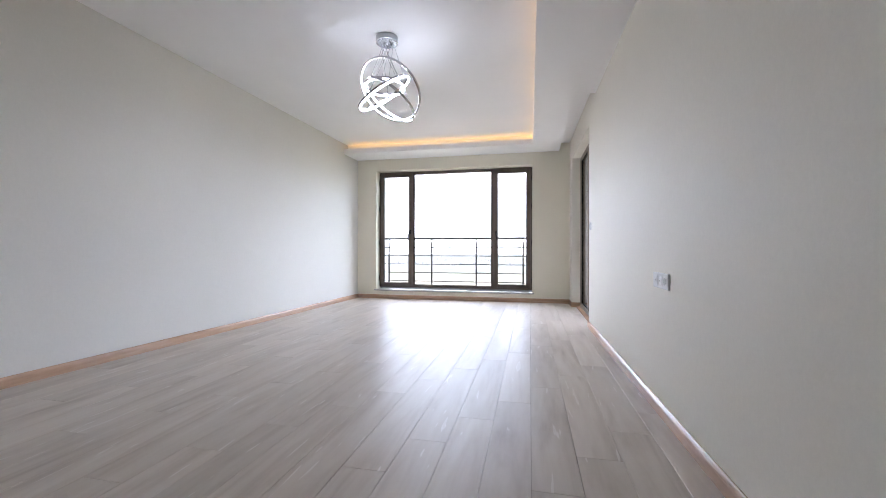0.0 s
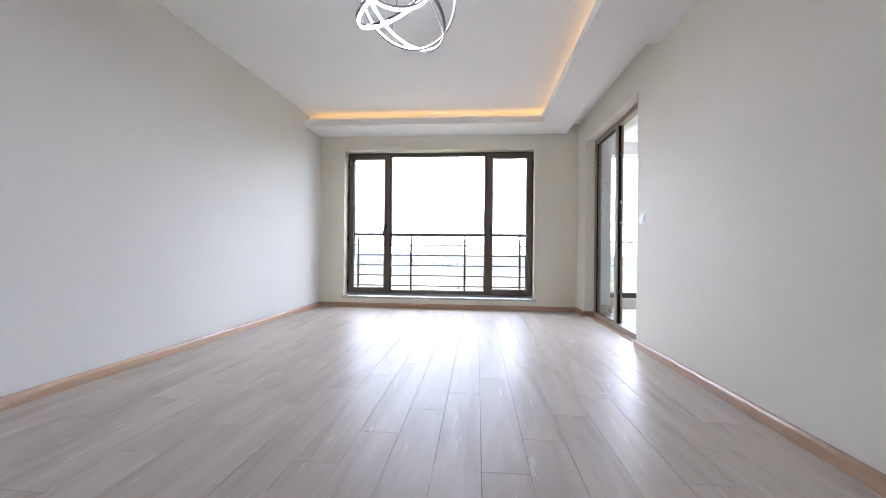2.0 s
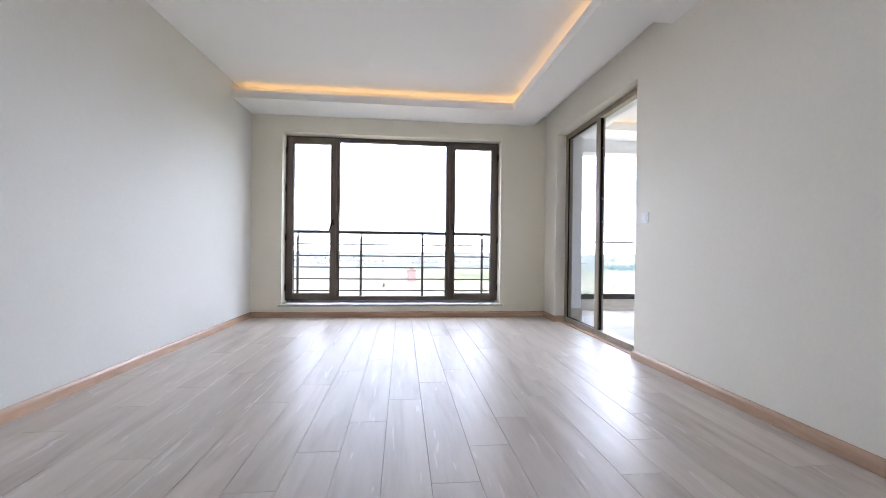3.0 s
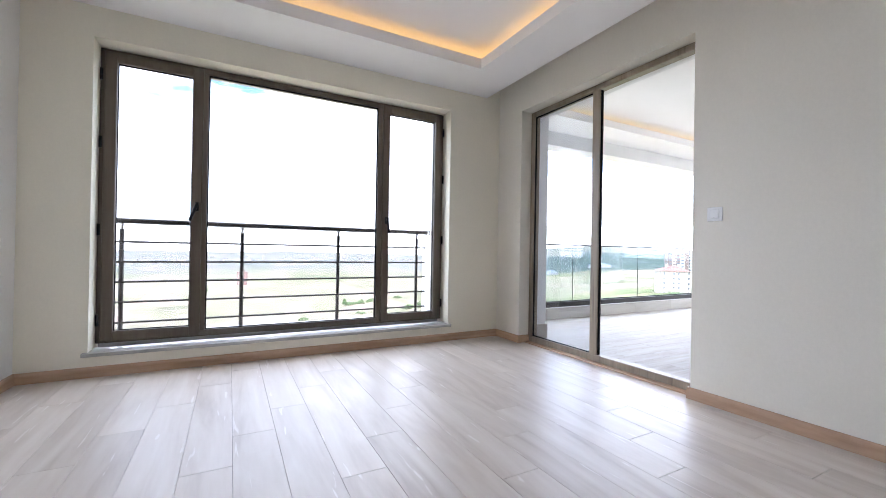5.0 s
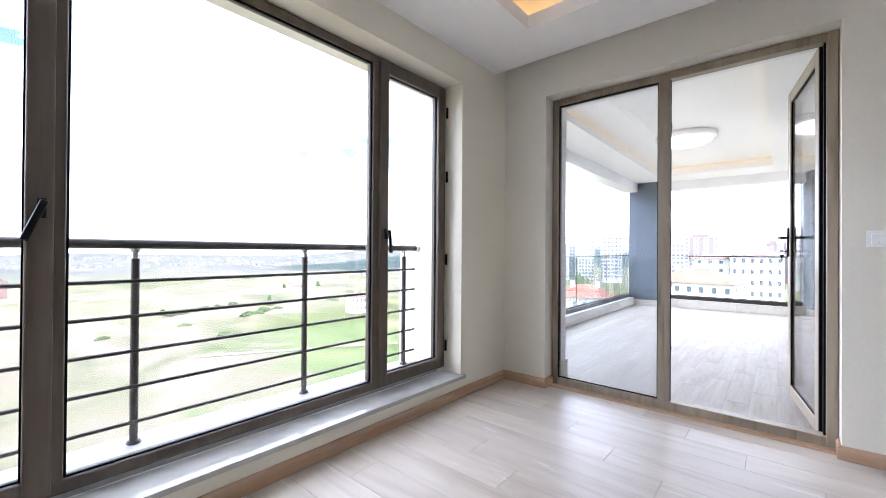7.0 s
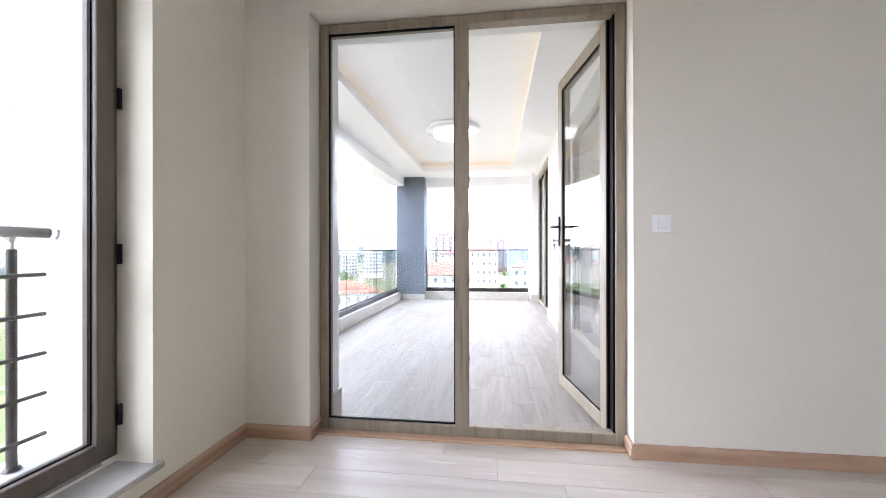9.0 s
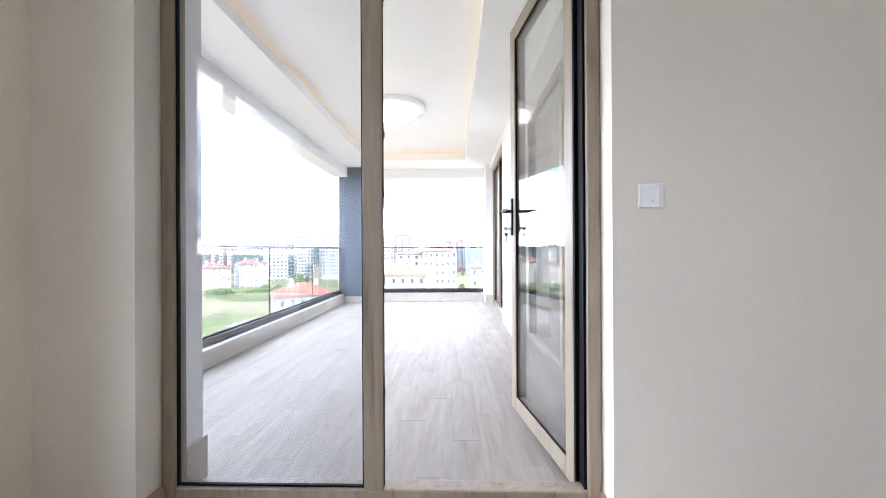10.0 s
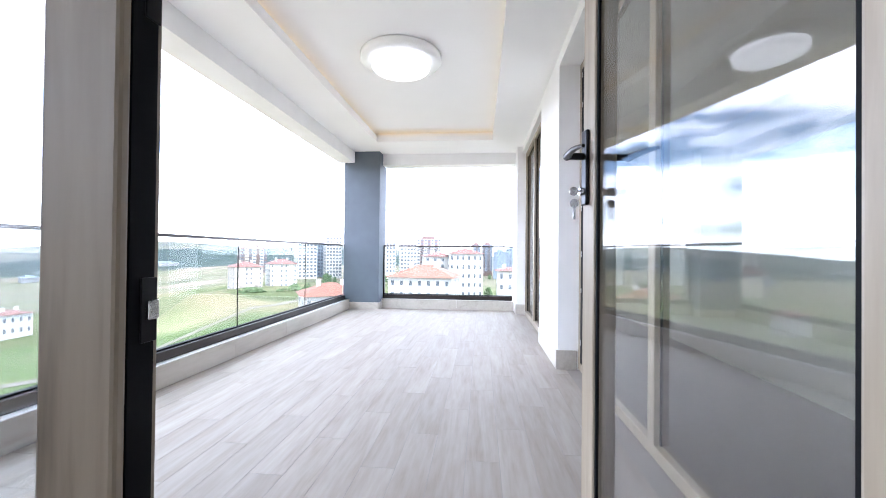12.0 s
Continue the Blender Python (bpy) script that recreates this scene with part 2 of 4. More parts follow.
def rod(bm, a, b, r, seg=12, r2=None):
    a, b = Vector(a), Vector(b)
    d = b - a
    g = bmesh.ops.create_cone(bm, cap_ends=True, segments=seg, radius1=r, radius2=r if r2 is None else r2, depth=d.length)
    bmesh.ops.transform(bm, matrix=Matrix.Translation((a + b) / 2) @ d.to_track_quat("Z", "Y").to_matrix().to_4x4(), verts=g["verts"])
    return bm


def lathe(bm, profile, c, seg=40):
    rings = []
    for r, z in profile:
        rings.append([bm.verts.new((c[0] + r * math.cos(2 * math.pi * k / seg), c[1] + r * math.sin(2 * math.pi * k / seg), c[2] + z)) for k in range(seg)])
    for p, q in zip(rings, rings[1:]):
        for k in range(seg):
            bm.faces.new((p[k], p[(k + 1) % seg], q[(k + 1) % seg], q[k]))
    bm.faces.new(rings[0][::-1])
    bm.faces.new(rings[-1])
    bmesh.ops.recalc_face_normals(bm, faces=bm.faces)
    return bm


def mesh_of(bm, name, mat, smooth=False):
    me = bpy.data.meshes.new(name)
    bm.to_mesh(me)
    bm.free()
    me.materials.append(mat)
    if smooth:
        for p in me.polygons:
            p.use_smooth = len(p.vertices) <= 4
    return me


def part(name, bm, mat, parent=None, label="", smooth=False):
    ob = new(name, mesh_of(bm, name, mat, smooth))
    if parent:
        ob.parent = parent
    if label:
        ob["label"] = label
    return ob


def B(*a, **k):
    return box(bmesh.new(), *a, **k)


def setting(name, bm, mat, label, category):
    return tagged(part(name, bm, mat), label, category, kind="structure")


def thing(name, label, category, group="", at=(0, 0, 0), kind=""):
    return tagged(pose_empty(name, at), label, category, group, kind)


def pose_empty(name, at):
    ob = new(name)
    ob.location = at
    return ob


# ---------- the plan ----------
YW = 6.65            # inner face of the window wall
YB = -2.2            # back wall
Z_SOF, Z_CEIL = 2.503, 2.68
Z_BAL = -0.01        # balcony floor
FX = 0.775           # room face of the glazed door


def xr(y):           # the right wall runs slightly askew
    return 0.652 + 0.012 * (YW - y)


def xl(y):           # and so does the left one
    return -3.062 - 0.03 * (YW - y)


# ---------- room shell ----------
setting("floor", B(-3.5, FX + 0.02, YB - 0.2, YW + 0.02, -0.2, -0.011), M_UNDER, "dark joint base under pale oak laminate planks", "floor")
setting("wall_left", prism(bmesh.new(), [(xl(YB) - 0.25, YB), (xl(YB), YB), (xl(YW), YW), (xl(YW) - 0.25, YW)], -0.2, 3.0), M_WALL_L, "cream embossed wallpaper wall, tone dimmed against the window light", "wall")
setting("wall_back", B(-3.7, 1.1, YB - 0.25, YB, -0.2, 3.0), M_WALL, "cream wallpaper wall at the back of the room", "wall")
# window wall: two piers, an apron and a lintel
WX0, WX1, WZ0, WZ1 = -2.70, 0.058, 0.168, 2.297
OX = 0.955           # outer face of the room's walls on the balcony
bm = bmesh.new()
box(bm, -3.5, WX0, YW, 7.05, -0.2, 3.0)
box(bm, WX1, OX, YW, 7.05, -0.2, 3.0)
box(bm, WX0, WX1, YW, 7.05, -0.2, WZ0 - 0.025)
box(bm, WX0, WX1, YW, 7.05, WZ1, 3.0)
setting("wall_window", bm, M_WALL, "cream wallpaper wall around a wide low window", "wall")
setting("wall_fin", box(B(0.088, OX, 7.05, 7.33, -0.3, 3.2), -3.6, -2.73, 7.05, 7.33, -0.3, 3.2), M_PLASTER, "white rendered outer wall beside the window rail", "wall")
# door wall
DY0, DY1, DZ1 = 4.630, 6.284, 2.288
bm = bmesh.new()
prism(bm, [(xr(YB), YB), (OX, YB), (OX, DY0), (xr(DY0), DY0)], -0.2, 3.0)
prism(bm, [(xr(DY1), DY1), (OX, DY1), (OX, YW), (xr(YW), YW)], -0.2, 3.0)
prism(bm, [(xr(DY0), DY0), (OX, DY0), (OX, DY1), (xr(DY1), DY1)], DZ1, 3.0)
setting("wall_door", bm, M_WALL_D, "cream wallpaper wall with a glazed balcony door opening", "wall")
# outer skin of that wall on the balcony, white
bm = bmesh.new()
box(bm, OX, OX + 0.02, 3.05, DY0 - 0.004, Z_BAL, 2.7)
box(bm, FX + 0.077, OX + 0.02, 6.25, DY1 - 0.001, Z_BAL, 2.7)
box(bm, OX, OX + 0.02, DY1 - 0.001, 7.4, Z_BAL, 2.7)
box(bm, FX + 0.077, OX + 0.02, DY0 - 0.004, 6.25, DZ1 - 0.022, 2.7)
setting("wall_outer_skin", bm, M_PLASTER, "white plastered outer wall face on the balcony", "wall")

# ceiling: raised middle, dropped soffit with a lit cove, curtain slot above the door
TX, TY = 0.06, 6.12          # the tray's edges
EX, SY = 0.485, 4.22          # the slot's edge and start
setting("ceiling", B(-3.6, 1.2, YB, 7.0, Z_CEIL, 3.0), M_CEIL, "plain white raised ceiling", "ceiling")
bm = bmesh.new()
box(bm, -3.4, EX, TY, YW, Z_SOF, Z_SOF + 0.088)
box(bm, TX, EX, YB, TY, Z_SOF, Z_SOF + 0.088)
box(bm, EX, 1.0, YB, SY, Z_SOF, Z_SOF + 0.088)
# box behind the cove
box(bm, -3.4, EX, TY + 0.15, YW, Z_SOF + 0.088, Z_CEIL)
box(bm, TX + 0.15, EX, YB, TY + 0.15, Z_SOF + 0.088, Z_CEIL)
box(bm, EX, 1.0, YB, SY, Z_SOF + 0.088, Z_CEIL)
box(bm, EX + 0.002, 1.0, SY + 0.002, YW, Z_SOF + 0.13, Z_CEIL)
setting("ceiling_soffit", bm, M_CEIL, "white plasterboard dropped ceiling border with a cove", "ceiling")
cove = thing("cove_light", "warm yellow strip light hidden in the ceiling cove", "strip light")
part("led_strip", B(-3.02, TX + 0.11, TY + 0.095, TY + 0.12, Z_SOF + 0.089, Z_SOF + 0.1), M_COVE, cove)
part("led_strip", B(TX + 0.095, TX + 0.12, YB + 0.1, TY + 0.09, Z_SOF + 0.089, Z_SOF + 0.1), M_COVE, cove)


# skirting
def skirt_profile(bm, a, b, h=0.070, t=0.017):
    """A skirting length from a to b, its back on the line, the room on its left."""
    a, b = Vector((*a, 0)), Vector((*b, 0))
    d = (b - a).normalized()
    nrm = Vector((-d.y, d.x, 0))
    pts = [(0, 0), (t, 0), (t, h - 0.022), (t * 0.9, h - 0.014), (t * 0.62, h - 0.005), (t * 0.35, h), (0, h)]
    ra = [bm.verts.new(a + nrm * u + Vector((0, 0, v))) for u, v in pts]
    rb = [bm.verts.new(b + nrm * u + Vector((0, 0, v))) for u, v in pts]
    for i in range(len(pts)):
        j = (i + 1) % len(pts)
        bm.faces.new((ra[i], rb[i], rb[j], ra[j]))
    bm.faces.new(ra)
    bm.faces.new(rb[::-1])
    bmesh.ops.recalc_face_normals(bm, faces=bm.faces)
    return bm


def skirt(a, b, mat, label="wood-look skirting board along the wall", h=0.070, t=0.017):
    return setting("baseboard", skirt_profile(bmesh.new(), a, b, h, t), mat, label, "skirting board")


skirt((xl(YW), YW), (xl(YB), YB), M_BASE)
skirt((xr(YW), YW), (xl(YW), YW), M_BASE_X)
skirt((xr(DY1) - 0.0, DY1 - 0.014), (xr(YW), YW - 0.014), M_BASE)
skirt((FX, DY1), (xr(DY1) - 0.014, DY1), M_BASE_X)
skirt((xr(YB), YB), (xr(DY0), DY0 + 0.014), M_BASE)
skirt((xr(DY0) - 0.014, DY0), (FX, DY0), M_BASE_X)
setting("trim", B(FX - 0.06, FX - 0.002, DY0 + 0.016, DY1 - 0.016, -0.01, 0.012, bevel=0.004), M_BASE, "wood-look threshold strip along the door frame", "trim")


# ---------- the window ----------
def ring_frame(bm, x0, x1, z0, z1, w, y0, y1, bevel=0.006, wb=None, wt=None, wl_=None, wr=None):
    """Four mitred-looking members round an opening in the xz plane."""
    wb, wt, wl_, wr = (w if v is None else v for v in (wb, wt, wl_, wr))
    box(bm, x0, x0 + wl_, y0, y1, z0, z1, bevel)
    box(bm, x1 - wr, x1, y0, y1, z0, z1, bevel)
    box(bm, x0 + wl_ - 0.002, x1 - wr + 0.002, y0 + 0.0007, y1 - 0.0007, z0, z0 + wb, bevel)
    box(bm, x0 + wl_ - 0.002, x1 - wr + 0.002, y0 + 0.0007, y1 - 0.0007, z1 - wt, z1, bevel)
    return bm


def sash_handle(parent, x, y, z, turn):
    h = part("window_handle", B(x - 0.013, x + 0.013, y - 0.012, y, z - 0.035, z + 0.035, bevel=0.004), M_BLACK, parent, "black lever handle")
    bm = bmesh.new()
    rod(bm, (x, y - 0.01, z + 0.012), (x, y - 0.042, z + 0.012), 0.009)
    box(bm, -0.011, 0.011, -0.008, 0.008, -0.13, 0.015, bevel=0.005, m=pose(x, y - 0.042, z + 0.01, 0, turn, 0))
    part("lever", bm, M_BLACK, h)


win = tagged(pose_empty("window_1", (0, 0, 0)), "wide three-part window with dark taupe foiled frame", "window", kind="structure")
WY = 6.808
bm = bmesh.new()
ring_frame(bm, WX0, WX1, 0.192, WZ1 - 0.003, 0.05, WY, WY + 0.07)
box(bm, -2.085, -2.035, WY + 0.001, WY + 0.069, 0.238, 2.245, 0.005)
box(bm, -0.64, -0.585, WY + 0.001, WY + 0.069, 0.238, 2.245, 0.005)
part("window_frame", bm, M_UPVC, win)
for sx0, sx1, hx, turn, hz in ((-2.672, -2.068, -2.10, 20, 1.20), (-0.598, 0.030, -0.555, -6, 1.17)):
    s = part("sash", ring_frame(bmesh.new(), sx0, sx1, 0.205, 2.272, 0.072, WY - 0.018, WY + 0.05), M_UPVC, win, "dark taupe opening sash")
    part("gasket", ring_frame(bmesh.new(), sx0 + 0.069, sx1 - 0.069, 0.274, 2.203, 0.008, WY + 0.006, WY + 0.02, 0), M_GASKET, s)
    pane = part("pane", B(sx0 + 0.07, sx1 - 0.07, WY + 0.02, WY + 0.026, 0.275, 2.202), M_GLASS, s, "clear glass")
    pane.visible_shadow = False
    sash_handle(s, hx, WY - 0.018, hz, turn)
    hinge_x = WX0 + 0.012 if sx0 < -1 else WX1 - 0.012
    for z in (0.36, 1.0, 1.62, 2.1):
        hg = bmesh.new()
        rod(hg, (hinge_x, WY - 0.022, z - 0.04), (hinge_x, WY - 0.022, z + 0.04), 0.009)
        part("hinge", hg, M_BLACK, s)
pane = part("pane", B(-2.037, -0.638, WY + 0.03, WY + 0.036, 0.237, 2.246), M_GLASS, win, "clear fixed glass")
pane.visible_shadow = False
part("gasket", ring_frame(bmesh.new(), -2.036, -0.639, 0.238, 2.245, 0.01, WY + 0.016, WY + 0.03, 0), M_GASKET, win)
part("window_sill", B(WX0 - 0.03, WX1 + 0.03, YW - 0.028, WY + 0.01, 0.14, 0.166, bevel=0.004), M_MARBLE, win, "polished grey marble sill")
part("outer_sill", B(WX0, WX1, WY + 0.071, 7.20, -0.3, 0.190, bevel=0.006), M_LEDGE, win, "pale grey concrete outer ledge")

# balustrade outside the window
RY = 7.092
rail = thing("window_railing", "brown metal railing with five bars outside the window", "railing")
bm = bmesh.new()
rod(bm, (-2.70, RY, 1.085), (0.02, RY, 1.085), 0.022, 20)
part("handrail", bm, M_RAIL, rail)
bm = bmesh.new()
rod(bm, (0.02, RY, 1.085), (0.045, RY, 1.085), 0.027, 20)
rod(bm, (0.045, RY, 1.085), (0.061, RY, 1.085), 0.033, 20)
part("end_cap", bm, M_STEEL, rail, "bright steel end cap")
for x in (-2.614, -1.775, -0.936, -0.097):
    bm = bmesh.new()
    rod(bm, (x, RY, 0.205), (x, RY, 1.02), 0.0165, 16)
    post = part("post", bm, M_RAIL, rail)
    bm = bmesh.new()
    rod(bm, (x, RY, 1.02), (x, RY, 1.045), 0.013, 14)
    rod(bm, (x, RY, 1.045), (x, RY, 1.066), 0.012, 14, 0.024)
    part("bracket", bm, M_STEEL, post, "bright steel bracket")
    bm = bmesh.new()
    rod(bm, (x, RY, 0.193), (x, RY, 0.207), 0.03, 18, 0.022)
    part("foot", bm, M_RAIL, post)
for z in (0.92, 0.764, 0.608, 0.45, 0.291):
    bm = bmesh.new()
    rod(bm, (-2.70, RY - 0.02, z), (0.0, RY - 0.02, z), 0.0085, 10)
    part("bar", bm, M_RAIL, rail)

# ---------- the glazed balcony door ----------
door = tagged(pose_empty("door_1", (0, 0, 0)), "two-part glazed balcony door in taupe wood-look frame, one leaf open", "glass door", kind="structure")


def ring_frame_y(bm, y0, y1, z0, z1, w, x0, x1, bevel=0.006, wb=None):
    wb = w if wb is None else wb
    box(bm, x0, x1, y0, y0 + w, z0, z1, bevel)
    box(bm, x0, x1, y1 - w, y1, z0, z1, bevel)
    box(bm, x0 + 0.0007, x1 - 0.0007, y0 + w - 0.002, y1 - w + 0.002, z0, z0 + wb, bevel)
    box(bm, x0 + 0.0007, x1 - 0.0007, y0 + w - 0.002, y1 - w + 0.002, z1 - w, z1, bevel)
    return bm


bm = ring_frame_y(bmesh.new(), DY0 + 0.002, DY1 - 0.002, 0.002, DZ1 - 0.004, 0.05, FX, FX + 0.075, wb=0.062)
box(bm, FX + 0.001, FX + 0.014, 5.439, 5.513, 0.06, DZ1 - 0.05, 0.004)
box(bm, FX + 0.0135, FX + 0.074, 5.464, 5.513, 0.06, DZ1 - 0.05)
part("door_frame", bm, M_UPVC_L, door)
part("rebate", B(FX + 0.0145, FX + 0.042, 5.4395, 5.464, 0.064, DZ1 - 0.055), M_GASKET, door, "black rubber rebate")
part("rebate", B(FX + 0.02, FX + 0.072, DY0 + 0.0515, DY0 + 0.062, 0.064, DZ1 - 0.055), M_GASKET, door, "black rubber rebate")
pane = part("pane", B(FX + 0.03, FX + 0.036, 5.51, DY1 - 0.05, 0.062, DZ1 - 0.053), M_GLASS_F, door, "clear fixed glass")
pane.visible_shadow = False
bm = bmesh.new()
ring_frame_y(bm, 5.512, DY1 - 0.051, 0.063, DZ1 - 0.054, 0.008, FX + 0.016, FX + 0.03, 0)
part("gasket", bm, M_GASKET, door)
# strike plates in the meeting post
for z, hh in ((0.42, 0.03), (0.845, 0.03), (1.17, 0.055), (1.40, 0.022), (1.92, 0.03)):
    bm = bmesh.new()
    box(bm, FX + 0.026, FX + 0.044, 5.4375, 5.4396, z - hh, z + hh, bevel=0.001)
    part("strike_plate", bm, M_BLACK, door, "dark metal strike plate")
    part("latch_keep", B(FX + 0.03, FX + 0.042, 5.4335, 5.438, z - 0.009, z + 0.009, bevel=0.001), M_STEEL, door, "bright steel latch keep")

# the open leaf stands nearly square to the wall, out on the balcony
hinge, free = Vector((0.862, 4.710, 0)), Vector((1.672, 4.834, 0))
LEN = (free - hinge).length
leaf = part("door_leaf", ring_frame(bmesh.new(), 0, LEN, 0.03, 2.245, 0.079, -0.066, 0.0, 0.006), M_UPVC_L, door, "open taupe door leaf")
leaf.matrix_basis = pose(hinge.x, hinge.y, 0, 0, 0, math.degrees(math.atan2(free.y - hinge.y, free.x - hinge.x)))
for gy in (-0.036, -0.018):
    pane = part("pane", B(0.077, LEN - 0.077, gy, gy + 0.004, 0.107, 2.168), M_GLASS_D, leaf, "clear double glazing")
    pane.visible_shadow = False
part("gasket", ring_frame(bmesh.new(), 0.078, LEN - 0.078, 0.108, 2.167, 0.009, -0.0135, -0.006, 0), M_GASKET, leaf)
bm = bmesh.new()
box(bm, -0.012, 0.001, -0.064, -0.002, 0.034, 2.241)
box(bm, -0.02, -0.011, -0.05, -0.042, 0.034, 2.241)
box(bm, -0.02, -0.011, -0.025, -0.017, 0.034, 2.241)
part("edge_seal", bm, M_GASKET, leaf, "black ribbed hinge edge")
bm = bmesh.new()
box(bm, LEN - 0.050, LEN - 0.018, 0.0, 0.012, 1.04, 1.255, bevel=0.004)
box(bm, LEN - 0.050, LEN - 0.018, -0.078, -0.066, 1.04, 1.255, bevel=0.004)
plate = part("handle_plate", bm, M_BLACK, leaf, "black handle plate")
for s, y in ((1, 0.012), (-1, -0.078)):
    bm = bmesh.new()
    rod(bm, (LEN - 0.034, y, 1.18), (LEN - 0.034, y + s * 0.045, 1.18), 0.010)
    # the grip sweeps out from the neck and thins towards its tip
    grip = [Vector((LEN - 0.026 - 0.134 * u, y + s * (0.045 + 0.010 * math.sin(u * 2.2)), 1.18 + 0.005 * math.sin(u * 3.0) - 0.004 * u)) for u in (0, 0.14, 0.3, 0.48, 0.66, 0.84, 1.0)]
    for k, (a, c) in enumerate(zip(grip, grip[1:])):
        rod(bm, a, c, 0.0115 - 0.0011 * k, 12, 0.0115 - 0.0011 * (k + 1))
    part("lever", bm, M_BLACK, leaf, "black lever handle")
    bm = bmesh.new()
    rod(bm, (LEN - 0.034, y, 1.08), (LEN - 0.034, y + s * 0.012, 1.08), 0.011)
    key = part("key", bm, M_STEEL, leaf, "steel key left in the lock")
    for dz, reach, blade in ((0.0, 0.028, 0.0), (-0.034, 0.026, 0.034)):
        bm = lathe(bmesh.new(), [(0.005, -0.0012), (0.0125, -0.0012), (0.0125, 0.0012), (0.005, 0.0012)], (0, 0, 0), 20)
        bmesh.ops.transform(bm, matrix=pose(LEN - 0.034, y + s * reach, 1.08 + dz, 0, 90, 0), verts=bm.verts)
        if blade:
            box(bm, LEN - 0.0352, LEN - 0.0328, y + s * reach - 0.0035, y + s * reach + 0.0035, 1.08 + dz - 0.012 - blade, 1.08 + dz - 0.010)
        else:
            rod(bm, (LEN - 0.034, y + s * 0.010, 1.08), (LEN - 0.034, y + s * 0.018, 1.08), 0.0035, 8)
        part("key_bow", bm, M_STEEL, key, "round-headed steel key")


# ---------- chandelier ----------
def led_ring(bm_body, bm_light, m, r, lit, t=0.0046, seg=72):
    """A band bent to a ring: chrome, with a lit strip under its lower edge or, where lit is 0, round its inner face."""
    if lit:
        sections = ((bm_body, r - t, r + t, -0.002, 0.014), (bm_light, r - t + 0.0008, r + t - 0.0008, -0.002 - lit, -0.002))
    else:
        sections = ((bm_body, r - t, r + t, -0.008, 0.012), (bm_light, r - t - 0.0014, r - t, -0.006, 0.010))
    for bm, ra, rb, h0, h1 in sections:
        rings = []
        for k in range(seg):
            c, s = math.cos(2 * math.pi * k / seg), math.sin(2 * math.pi * k / seg)
            rings.append([bm.verts.new(m @ Vector((c * q, s * q, h))) for q, h in ((ra, h0), (rb, h0), (rb, h1), (ra, h1))])
        for k in range(seg):
            p, q = rings[k], rings[(k + 1) % seg]
            for i in range(4):
                bm.faces.new((p[i], q[i], q[(i + 1) % 4], p[(i + 1) % 4]))
        bmesh.ops.recalc_face_normals(bm, faces=bm.faces)


CX, CY = -1.17, 3.06
lamp = thing("chandelier", "chrome pendant lamp with four tilted glowing LED rings", "chandelier", at=(CX, CY, 0))
bm = lathe(bmesh.new(), [(0.094, 0), (0.094, -0.045), (0.088, -0.05), (0.03, -0.048)], (0, 0, Z_CEIL - 0.001), 44)
canopy = part("canopy", bm, M_CHROME, lamp, "polished chrome ceiling canopy", smooth=False)
RINGS = ((0.28, (0.025, 0.01, 2.231), (0.275, 0.713, 0.76), 0), (0.245, (-0.022, -0.008, 2.206), (-0.483, -0.26, 0.837), 0.015),
         (0.166, (-0.016, -0.006, 2.259), (-0.012, 0.03, 1.0), 0.013), (0.245, (0.025, 0.01, 2.146), (0.493, 0.296, 0.819), 0))
for k0, (r, c, nrm, lit) in enumerate(RINGS):
    m = Matrix.Translation(c) @ Vector(nrm).to_track_quat("Z", "Y").to_matrix().to_4x4()
    b1, b2 = bmesh.new(), bmesh.new()
    led_ring(b1, b2, m, r, lit)
    ringpart = part("ring", b1, M_CHROME, lamp, "chrome ring")
    part("light_band", b2, M_LED, ringpart, "glowing white LED band")
    for k in range(3):
        a = 2 * math.pi * k / 3 + k0 * 0.7
        p = m @ Vector((r * math.cos(a), r * math.sin(a), 0))
        bm = bmesh.new()
        rod(bm, p, (0.06 * math.cos(a), 0.06 * math.sin(a), Z_CEIL - 0.04), 0.0013, 6)
        part("cable", bm, M_WIRE, ringpart, "thin steel hanging wire")
        bm = bmesh.new()
        rod(bm, p - Vector((0, 0, 0.008)), p + Vector((0, 0, 0.012)), 0.006, 8)
        part("clamp", bm, M_CHROME, ringpart)


